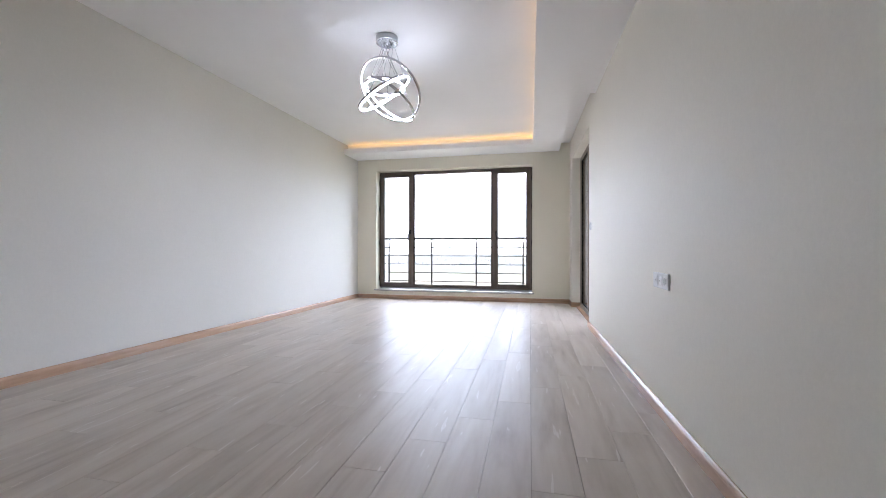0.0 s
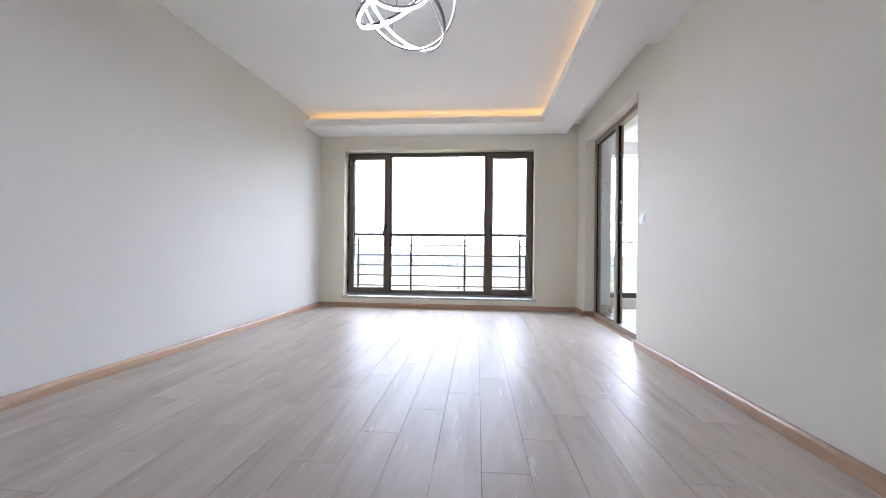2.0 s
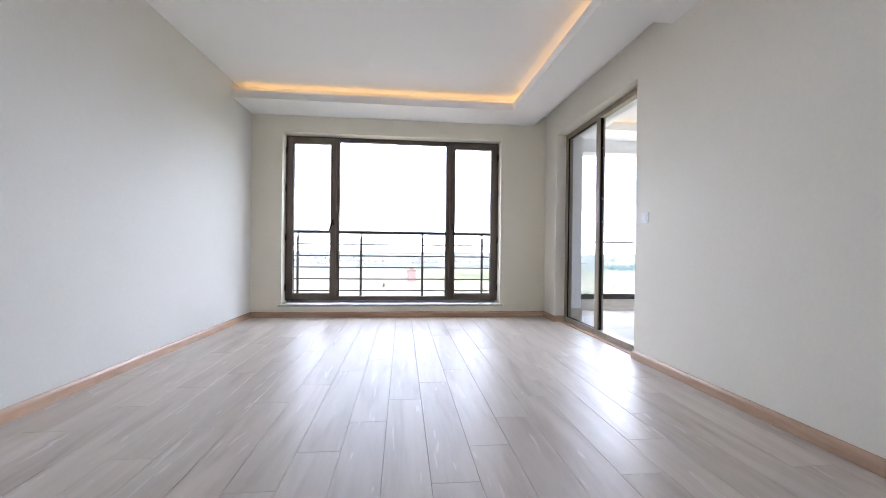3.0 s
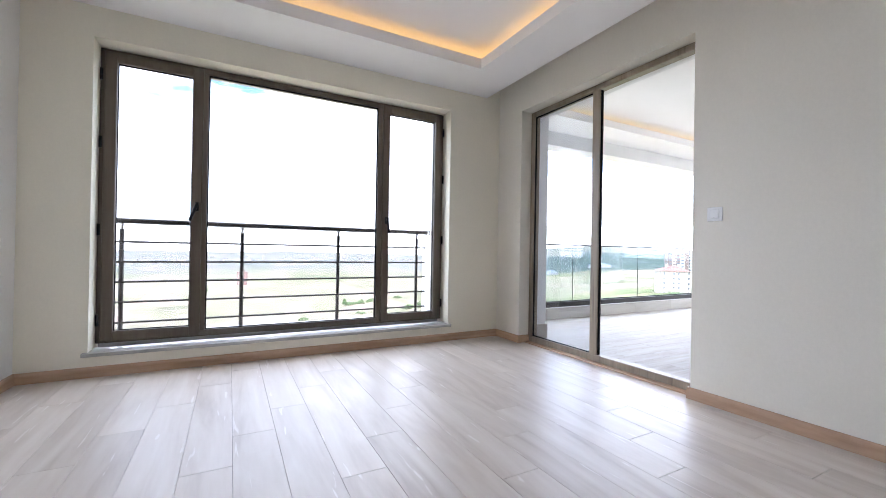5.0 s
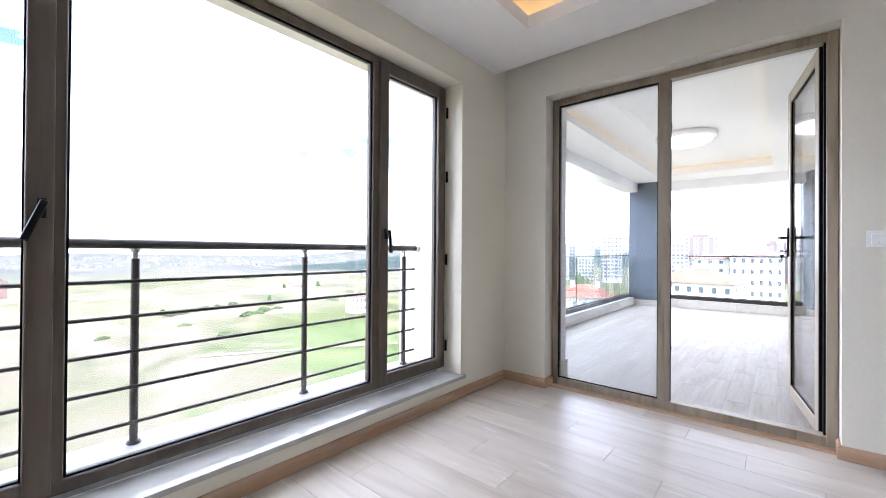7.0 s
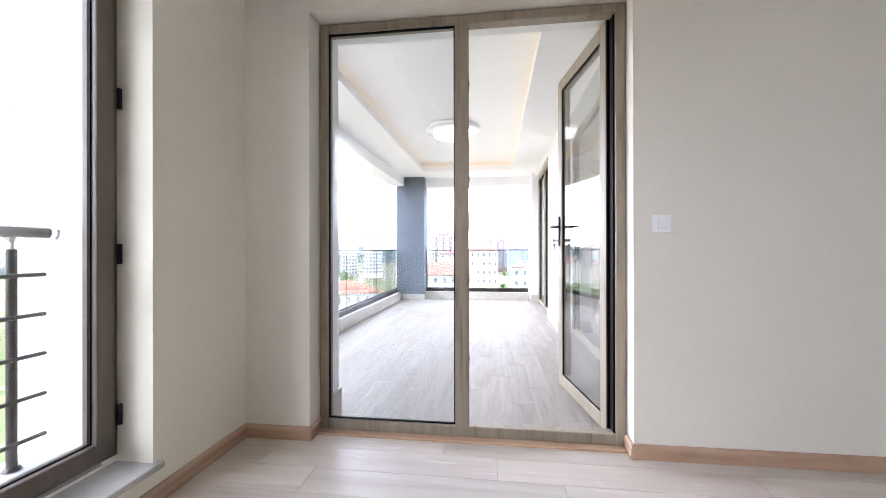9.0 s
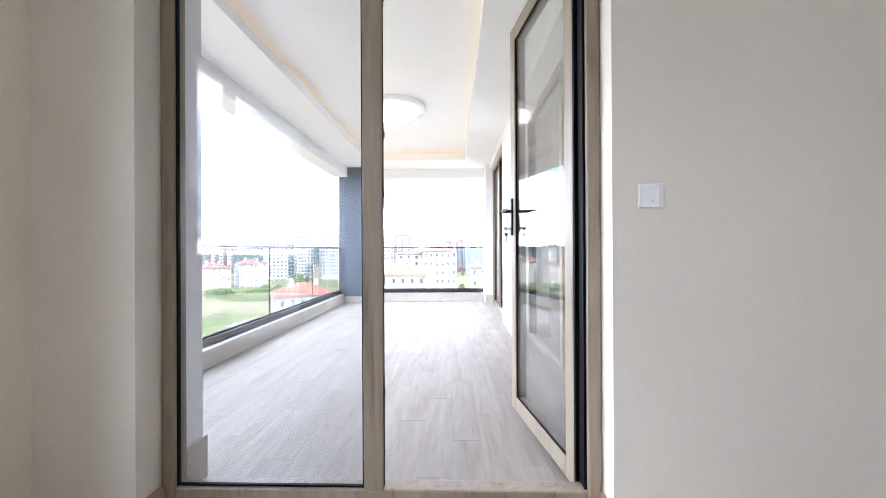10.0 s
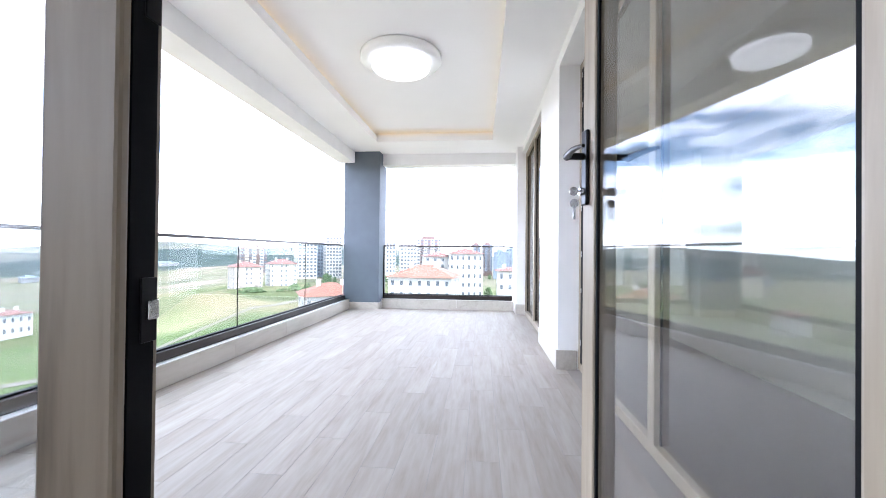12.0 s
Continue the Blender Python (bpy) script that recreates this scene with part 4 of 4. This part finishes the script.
M_FACADE = plain("facade_white", (0.395, 0.37, 0.345), 0.85, vary=0.05, scale=0.3, fine=3, bump=0)
M_FACADE_P = plain("facade_pink", (0.33, 0.28, 0.25), 0.85, vary=0.05, scale=0.3, fine=3, bump=0)
M_FACADE_R = plain("facade_red", (0.19, 0.115, 0.095), 0.85, vary=0.08, scale=0.3, fine=3, bump=0)
M_TOWN = plain("far_town_walls", (0.19, 0.18, 0.175), 0.9, vary=0.3, scale=0.02, fine=3, bump=0)
M_FACADE_B = plain("facade_brown", (0.105, 0.07, 0.062), 0.85, vary=0.08, scale=0.3, fine=3, bump=0)
M_FACADE_G = plain("facade_grey", (0.15, 0.175, 0.21), 0.8, vary=0.08, scale=0.3, fine=3, bump=0)
M_ROOF = plain("roof_tiles_orange", (0.165, 0.064, 0.040), 0.85, vary=0.15, scale=0.6, fine=6, bump=0.2, dist=0.05)
M_ROOF_R = plain("roof_tiles_red", (0.13, 0.054, 0.044), 0.85, vary=0.12, scale=0.6, fine=6, bump=0.2, dist=0.05)
M_WINDARK = plain("far_window_glass", (0.085, 0.095, 0.11), 0.3, vary=0.2, scale=0.4, bump=0, spec=0.12)
M_DIRT = plain("dirt_road", (0.105, 0.088, 0.066), 0.95, vary=0.15, scale=0.1, fine=1.5, bump=0.1)
M_LEAF = plain("leaves", (0.055, 0.095, 0.03), 0.8, vary=0.4, scale=0.6, fine=8, bump=0)
M_BUSH = plain("bush_leaves", (0.065, 0.10, 0.035), 0.8, vary=0.4, scale=0.5, fine=8, bump=0)
M_BARK = plain("bark", (0.12, 0.09, 0.065), 0.9, bump=0)


def facing(x, y):
    return math.degrees(math.atan2(y - 5.0, x - 0.5))


def building(name, x, y, w, depth, top, base, storey, bays, wall, roof, label, roof_kind="hip", turn=0.0, band=None, balcony=False, wide=0.17, tall=0.42):
    """A block of flats facing the house: walls, floor bands, windows with depth, roof."""
    t = thing(name, label, "building", at=(x, y, base))
    t.rotation_euler = (0, 0, radians(facing(x, y) + 180 + turn))   # local +x looks at the house
    h = top - base
    body = part("wall", B(-depth, 0, -w / 2, w / 2, -14, h), wall, t)
    n = max(2, int(round(h / storey)))
    sh = h / n
    bw = w / bays
    win = mesh_of(B(-0.12, 0.06, -bw * wide, bw * wide, 0, sh * tall), "window", M_WINDARK)
    if band:
        for k in range(bays):
            if k % 2:
                part("panel", B(0.0, 0.05, -w / 2 + bw * k + 0.02, -w / 2 + bw * (k + 1) - 0.02, 0, h - 0.3), band, t, "darker facade strip")
    slab = mesh_of(B(0.0, 0.9, -bw * 0.44, bw * 0.44, 0, sh * 0.36, bevel=0.0), "balcony", wall) if balcony else None
    for i in range(n):
        for k in range(bays):
            if balcony and k % 3 == 1:
                o = new("balcony", slab)
            else:
                o = new("window", win)
            o.parent = t
            o.location = (0.0, -w / 2 + bw * (k + 0.5), sh * i + (0 if balcony and k % 3 == 1 else sh * 0.28))
        if depth > 6:
            for k in range(3):
                for s in (-1, 1):
                    o = new("window", win)
                    o.parent = t
                    o.matrix_basis = Matrix.Translation((-depth * (k + 0.5) / 3, s * w / 2, sh * i + sh * 0.28)) @ Matrix.Rotation(radians(90 * s), 4, "Z")
    e = 0.7
    if roof_kind == "hip":
        rh = min(w, depth) * (0.22 if w > 13 else 0.15)
        bm = bmesh.new()
        lo = [bm.verts.new(p) for p in ((-depth - e, -w / 2 - e, h), (e, -w / 2 - e, h), (e, w / 2 + e, h), (-depth - e, w / 2 + e, h))]
        if w >= depth:
            hi = [bm.verts.new((-depth / 2, -w / 2 + depth * 0.45, h + rh)), bm.verts.new((-depth / 2, w / 2 - depth * 0.45, h + rh))]
            bm.faces.new((lo[0], lo[1], hi[0]))
            bm.faces.new((lo[1], lo[2], hi[1], hi[0]))
            bm.faces.new((lo[2], lo[3], hi[1]))
            bm.faces.new((lo[3], lo[0], hi[0], hi[1]))
        else:
            hi = [bm.verts.new((-depth + w * 0.45, 0, h + rh)), bm.verts.new((-w * 0.45, 0, h + rh))]
            bm.faces.new((lo[0], lo[1], hi[1], hi[0]))
            bm.faces.new((lo[1], lo[2], hi[1]))
            bm.faces.new((lo[2], lo[3], hi[0], hi[1]))
            bm.faces.new((lo[3], lo[0], hi[0]))
        bm.faces.new(lo[::-1])
        bmesh.ops.recalc_face_normals(bm, faces=bm.faces)
        r = part("roof", bm, roof, t, "tiled hip roof")
        for k in (-0.22, 0.2):
            part("chimney", B(-depth * 0.45, -depth * 0.45 + 0.9, w * k - 0.5, w * k + 0.5, h + rh * 0.2, h + rh + 0.8), wall, r)
    else:
        bm = bmesh.new()
        box(bm, -depth - 0.2, 0.3, -w / 2 - 0.3, w / 2 + 0.3, h, h + 0.5)
        box(bm, -depth * 0.7, -depth * 0.3, -w * 0.25, w * 0.25, h + 0.5, h + 2.6)
        part("roof", bm, roof, t, "flat roof with a stair head")
    return t


TOWER = "tall pale apartment tower with rows of windows"
building("apartment_tower", 360.5, 219.5, 23, 18, 2.6, -20, 2.9, 7, M_FACADE_B, M_FACADE_B, "brown and white striped apartment tower with arched roof", "hip", 12, M_FACADE, True, wide=0.4, tall=0.5)
building("apartment_building", 196.9, 124.8, 13.6, 12, -7.6, -22, 2.6, 6, M_FACADE_P, M_ROOF_R, "pale pink apartment block with red hip roof", "hip", 18, None, True)
building("apartment_building", 213.9, 114.6, 14.4, 12, -6.4, -22, 2.6, 6, M_FACADE, M_ROOF_R, "white apartment block with red hip roof", "hip", 14, None, True)
building("apartment_tower", 301.5, 140.2, 14.5, 14, 6.8, -20, 2.8, 5, M_FACADE, M_FACADE, TOWER, "flat", 15, wide=0.33, tall=0.55)
building("apartment_tower", 334.0, 141.0, 9.2, 12, 6.4, -20, 2.8, 4, M_FACADE_G, M_FACADE_G, "blue-grey apartment tower with rows of windows", "flat", 10, wide=0.33, tall=0.55)
building("apartment_tower", 318.2, 125.3, 12.5, 12, 12.6, -20, 2.8, 5, M_FACADE, M_FACADE, TOWER, "flat", 12, wide=0.33, tall=0.55)
building("apartment_tower", 300.0, 99.0, 13, 12, 12.4, -18, 2.8, 5, M_FACADE, M_FACADE, TOWER, "flat", 10, wide=0.33, tall=0.55)
building("apartment_tower", 292.7, 73.2, 9.5, 12, 8.0, -15, 2.8, 4, M_FACADE, M_FACADE, TOWER, "flat", 8, wide=0.33, tall=0.55)
building("apartment_tower", 314.6, 62.5, 13, 12, 7.4, -16, 2.8, 5, M_FACADE, M_FACADE, TOWER, "flat", 6, wide=0.33, tall=0.55)
building("apartment_tower", 352.0, 58.5, 9, 12, 4.0, -16, 2.8, 4, M_FACADE_G, M_FACADE_G, "blue-grey apartment tower with rows of windows", "flat", 6, wide=0.33, tall=0.55)
building("apartment_tower", 327.7, 47.8, 20.3, 14, 12.0, -15, 2.8, 7, M_FACADE, M_FACADE_B, "white and brown striped apartment tower", "flat", 4, M_FACADE_B, wide=0.33, tall=0.55)
building("apartment_building", 149.7, 20.8, 11.5, 10, -0.6, -15, 2.6, 4, M_FACADE, M_ROOF_R, "white low apartment block with red roof", "hip", 6)
building("school_block", 140.4, 10.2, 12.0, 12, 0.6, -15, 2.9, 6, M_FACADE, M_ROOF_R, "large white block with red roof edge", "hip", 4)
building("low_house", 94.4, 19.6, 15.5, 13, -5.1, -16, 2.8, 7, M_FACADE, M_ROOF, "low white house with wide orange tiled roof", "hip", -14)
building("apartment_tower", 380.5, 9.5, 8, 12, 8.3, -16, 2.8, 4, M_FACADE_B, M_FACADE_B, "dark red-brown apartment tower", "flat", 3, M_FACADE_G, wide=0.33, tall=0.55)
building("apartment_tower", 400.4, -1.6, 9.9, 12, 9.2, -17, 2.8, 4, M_FACADE_B, M_FACADE_B, "dark red-brown apartment tower", "flat", 3, M_FACADE_G, wide=0.33, tall=0.55)
building("apartment_building", 350.1, -11.6, 11, 12, 1.8, -15, 2.8, 5, M_FACADE_G, M_FACADE_G, "dark grey apartment block", "flat", 2)
building("apartment_building", 366.0, -24.0, 12, 12, 4.5, -15, 2.8, 5, M_FACADE_G, M_FACADE_G, "dark grey apartment block", "flat", 2)
building("white_house", 120.2, -3.6, 7.5, 10, -4.4, -14, 2.8, 3, M_FACADE, M_ROOF_R, "white rendered house with red roof", "hip", 3)
building("low_house", 89.4, 38.5, 13.4, 12, -9.3, -19, 2.8, 6, M_FACADE, M_ROOF, "low white house with wide orange tiled roof", "hip", 10)
building("farm_house", 116.8, 155.4, 8.5, 9, -20.6, -27.5, 2.8, 4, M_FACADE, M_ROOF_R, "small white house with red roof in the fields", "hip", 30)
building("apartment_building", 12.0, 524.3, 9.5, 11, -28.5, -46, 2.9, 4, M_FACADE_R, M_FACADE_B, "lone reddish-brown apartment block in the fields", "flat", 10)
building("low_house", 167.9, 300.0, 9.0, 9, -28.0, -36, 2.8, 4, M_FACADE, M_ROOF_R, "small white house with red roof in the fields", "hip", 30)

# long sheds in the valley
for dist, az, w, h, label in ((700, 40.3, 34, 5, "long white factory shed in the valley"), (560, 51.4, 12, 5, "small pale block in the valley"), (575, 46.6, 17, 4, "pale grey shed in the valley")):
    bx_, by_ = 0.5 + dist * math.cos(radians(az)), 5.1 + dist * math.sin(radians(az))
    bz = min(ground_z(bx_, by_), ground_z(bx_ * 0.985, by_ * 0.985))
    building("shed", bx_, by_, w, 14, bz + h, bz, 4.0, 6, M_TOWN, M_FACADE_G, label, "flat", 10)

# roads in the fields
def track(pts, width, label):
    """A worn wheel track: a ribbon that bends softly, its edges uneven."""
    P = [Vector(p) for p in pts]
    P = [P[0] * 2 - P[1]] + P + [P[-1] * 2 - P[-2]]
    line = []
    for i in range(1, len(P) - 2):
        p0, p1, p2, p3 = P[i - 1:i + 3]
        steps = max(3, int((p2 - p1).length / 3))
        for s in range(steps):
            t = s / steps
            line.append(0.5 * ((2 * p1) + (p2 - p0) * t + (2 * p0 - 5 * p1 + 4 * p2 - p3) * t * t + (3 * p1 - p0 - 3 * p2 + p3) * t ** 3))
    bm = bmesh.new()
    prev = None
    for a, c in zip(line, line[1:]):
        d = (c - a).normalized()
        row = []
        for k in (-1, 0, 1):
            q = a + Vector((-d.y, d.x)) * (k * width / 2 * (1 + 0.5 * noise.noise(Vector((a.x / 7, a.y / 7, k * 3.1)))))
            row.append(bm.verts.new((q.x, q.y, ground_z(q.x, q.y) + 0.13)))
        if prev:
            bm.faces.new((prev[0], prev[1], row[1], row[0]))
            bm.faces.new((prev[1], prev[2], row[2], row[1]))
        prev = row
    bmesh.ops.recalc_face_normals(bm, faces=bm.faces)
    return tagged(part("road", bm, M_DIRT), label, "road", kind="structure")


track([(40, 135), (72, 104), (98, 80), (128, 70), (170, 74), (220, 84)], 3.2, "pale dirt track across the fields")
track([(28, 84), (60, 70), (92, 56), (135, 50)], 2.6, "pale dirt track across the fields")
track([(-160, 330), (-40, 300), (60, 330), (210, 300), (330, 230)], 5.0, "pale dirt track across the fields")
track([(-420, 520), (-150, 430), (120, 470), (420, 520)], 6.0, "pale dirt track across the fields")


# trees: trunk, limbs and a crown of loose leaf clumps
def tree(x, y, h, seed):
    rnd = random.Random(seed)
    z = ground_z(x, y)
    t = thing("tree", "leafy green broad-crowned tree in the fields", "tree", "trees in the fields", at=(x, y, z))
    bm = bmesh.new()
    rod(bm, (0, 0, -0.5), (0, 0, h * 0.55), h * 0.035, 8, h * 0.015)
    for k in range(4):
        a = k * 1.7 + rnd.random()
        rod(bm, (0, 0, h * (0.25 + 0.07 * k)), (math.cos(a) * h * 0.22, math.sin(a) * h * 0.22, h * (0.55 + 0.08 * k)), h * 0.014, 6, h * 0.005)
    part("trunk", bm, M_BARK, t)
    bm = bmesh.new()
    for k in range(110):
        a, u = rnd.random() * 6.283, rnd.random()
        rr = h * 0.32 * math.sqrt(rnd.random()) * (1 - 0.55 * u) * (0.8 + 0.4 * rnd.random())
        s = h * (0.05 + 0.06 * rnd.random())
        g = bmesh.ops.create_icosphere(bm, subdivisions=1, radius=s)
        mt = Matrix.Translation((rr * math.cos(a), rr * math.sin(a), h * (0.28 + 0.7 * u))) @ Euler((rnd.random() * 3, rnd.random() * 3, 0)).to_matrix().to_4x4() @ Matrix.Diagonal((1, 0.8, 0.55, 1))
        bmesh.ops.transform(bm, matrix=mt, verts=g["verts"])
    part("crown", bm, M_LEAF, t)
    return t


base_tree = [tree(60, 245, 4.6, 3), tree(226, 96, 6.0, 4), tree(300, 20, 7.0, 5)]
rnd = random.Random(11)
for k, (x, y) in enumerate(((232, 92), (240, 98), (250, 104), (262, 108), (308, 14), (296, 8), (312, 4), (322, -2), (160, 2), (168, -4),
                            (240, 60), (250, 66), (262, 58), (118, 250), (-20, 420), (170, 330), (195, 318))):
    c = copy_thing(base_tree[k % 3], pose(x, y, ground_z(x, y), 0, 0, rnd.random() * 360))
    s = 0.6 + 0.55 * rnd.random()
    c.scale = (s, s, s * (0.8 + 0.4 * rnd.random()))


def bush(x, y, w, h, seed):
    """A low spreading shrub: short stems and a broken mass of leaf clumps from the ground up."""
    rnd = random.Random(seed)
    t = thing("bush", "low spreading green shrub in the fields", "bush", "shrubs in the fields", at=(x, y, ground_z(x, y)))
    bm = bmesh.new()
    for k in range(5):
        a = k * 1.3 + rnd.random()
        rod(bm, (0, 0, -0.4), (math.cos(a) * w * 0.3, math.sin(a) * w * 0.3, h * 0.7), 0.07, 6, 0.02)
    part("stem", bm, M_BARK, t)
    bm = bmesh.new()
    for k in range(120):
        a, q = rnd.random() * 6.283, math.sqrt(rnd.random())
        top = h * (1 - 0.75 * q * q) * (0.75 + 0.4 * noise.noise(Vector((math.cos(a) * 1.7, math.sin(a) * 1.7, seed))))
        g = bmesh.ops.create_icosphere(bm, subdivisions=1, radius=h * (0.09 + 0.1 * rnd.random()))
        bmesh.ops.transform(bm, matrix=Matrix.Translation((w * 0.5 * q * math.cos(a), w * 0.5 * q * math.sin(a), top * (0.25 + 0.75 * rnd.random()))) @ Euler((rnd.random() * 3, rnd.random() * 3, 0)).to_matrix().to_4x4() @ Matrix.Diagonal((1, 0.8, 0.6, 1)), verts=g["verts"])
    part("crown", bm, M_BUSH, t)
    return t


base_bush = [bush(165, 105, 6.0, 2.6, 1), bush(176, 95, 7.0, 2.2, 2), bush(181, 92, 5.0, 2.8, 3)]
for k, (x, y, s) in enumerate(((168, 103, 1.0), (171, 106, 0.8), (162, 107, 0.8), (186, 95, 1.0), (190, 90, 1.1), (196, 93, 0.9), (202, 88, 1.0), (185, 117, 0.9), (206, 104, 1.0),
                               (64, 247, 0.9), (68, 250, 0.7), (71, 249, 1.0), (78, 252, 0.8), (84, 259, 1.1), (92, 262, 0.8), (101, 262, 1.0), (58, 205, 0.8), (84, 205, 1.0), (87, 208, 1.2), (91, 207, 0.9),
                               (95, 211, 1.1), (99, 214, 0.7), (106, 216, 0.9), (110, 232, 0.8), (118, 236, 1.0), (60, 168, 0.6), (56, 160, 0.7), (30, 205, 0.7), (-40, 190, 0.6), (-60, 230, 0.7), (-25, 120, 0.5), (140, 215, 1.2), (150, 206, 1.3))):
    c = copy_thing(base_bush[k % 3], pose(x, y, ground_z(x, y), 0, 0, rnd.random() * 360))
    c.scale = (s * (0.8 + 0.5 * rnd.random()), s, s * (0.7 + 0.6 * rnd.random()))

# far town on the plain: too many houses to count, one sheet of them
bm = bmesh.new()
rnd = random.Random(5)
for k in range(520):
    a = radians(rnd.uniform(58, 150))
    d = rnd.uniform(1250, 3000)
    x, y = d * math.cos(a), d * math.sin(a)
    w, h = rnd.uniform(4, 13), rnd.choice((4, 4, 5, 5, 6, 8, 10, 13))
    z = ground_z(x, y)
    box(bm, -w / 2, w / 2, -w / 3, w / 3, -4, h, m=pose(x, y, z, 0, 0, rnd.uniform(0, 180)))
tagged(part("far_town", bm, M_TOWN), "far town of small pale blocks on the plain", "town", kind="stuff")

# the house below the flat, as outer walls; unseen, kept to shade the ground
bm = bmesh.new()
box(bm, -9, 7.05, 7.1, 7.3, -32, -0.32)
box(bm, -9, 7.05, -9, -8.8, -32, -0.32)
box(bm, -9, -8.8, -8.8, 7.1, -32, -0.32)
box(bm, 6.85, 7.05, -8.8, 7.1, -32, -0.32)
setting("house_below", bm, M_PLASTER, "white rendered storeys of the house below", "building")
# unseen end wall, added to block light from the open side
setting("wall_leak_stop", B(6.95, 7.1, 3.0, 4.1, Z_BAL, 2.7), M_PLASTER, "unseen white wall added to stop sky light leaking in", "wall")

# ---------- floor pieces ----------
floor_ob = bpy.data.objects["floor"]
PW, PL = 0.187, 1.125
plank_mesh = {}


def plank(parent, name, x0, x1, y0, y1, mat, top, thick=0.01, gap=0.0006, bev=0.0011):
    lx, ly = round(x1 - x0, 3), round(y1 - y0, 3)
    if lx < 0.02 or ly < 0.02:
        return
    key = (lx, ly, mat.name)
    if key not in plank_mesh:
        bm = B(-lx / 2 + gap, lx / 2 - gap, -ly / 2 + gap, ly / 2 - gap, -thick, 0)
        es = [e for e in bm.edges if all(v.co.z > -1e-6 for v in e.verts)]
        bmesh.ops.bevel(bm, geom=es, offset=bev, segments=1, affect="EDGES")
        plank_mesh[key] = mesh_of(bm, name, mat)
    o = new(name, plank_mesh[key])
    o.parent = parent
    o.location = ((x0 + x1) / 2, (y0 + y1) / 2, top)


x = -1.6565 - PW * 9
i = -9
while x < FX - 0.05:
    off = (3.31 + 0.285 * (i % 4)) % PL - PL
    y = off - PL * 2
    while y < YW:
        plank(floor_ob, "plank", max(x, -3.3), min(x + PW, FX - 0.045), max(y, YB), min(y + PL, YW - 0.002), M_FLOOR, 0.0)
        y += PL
    x += PW
    i += 1

bal_ob = bpy.data.objects["balcony_floor"]
TWD, TLN = 0.147, 0.9
y, i = 4.453, 0
while y < BYL:
    xo = FX + 0.08 - TLN * ((i * 0.37) % 1.0)
    while xo < BX1:
        plank(bal_ob, "tile", max(xo, FX + 0.078), min(xo + TLN, BX1 - 0.012), y, min(y + TWD, BYL - 0.012), M_TILE, Z_BAL, 0.008, 0.0012, 0.0004)
        xo += TLN
    y += TWD
    i += 1
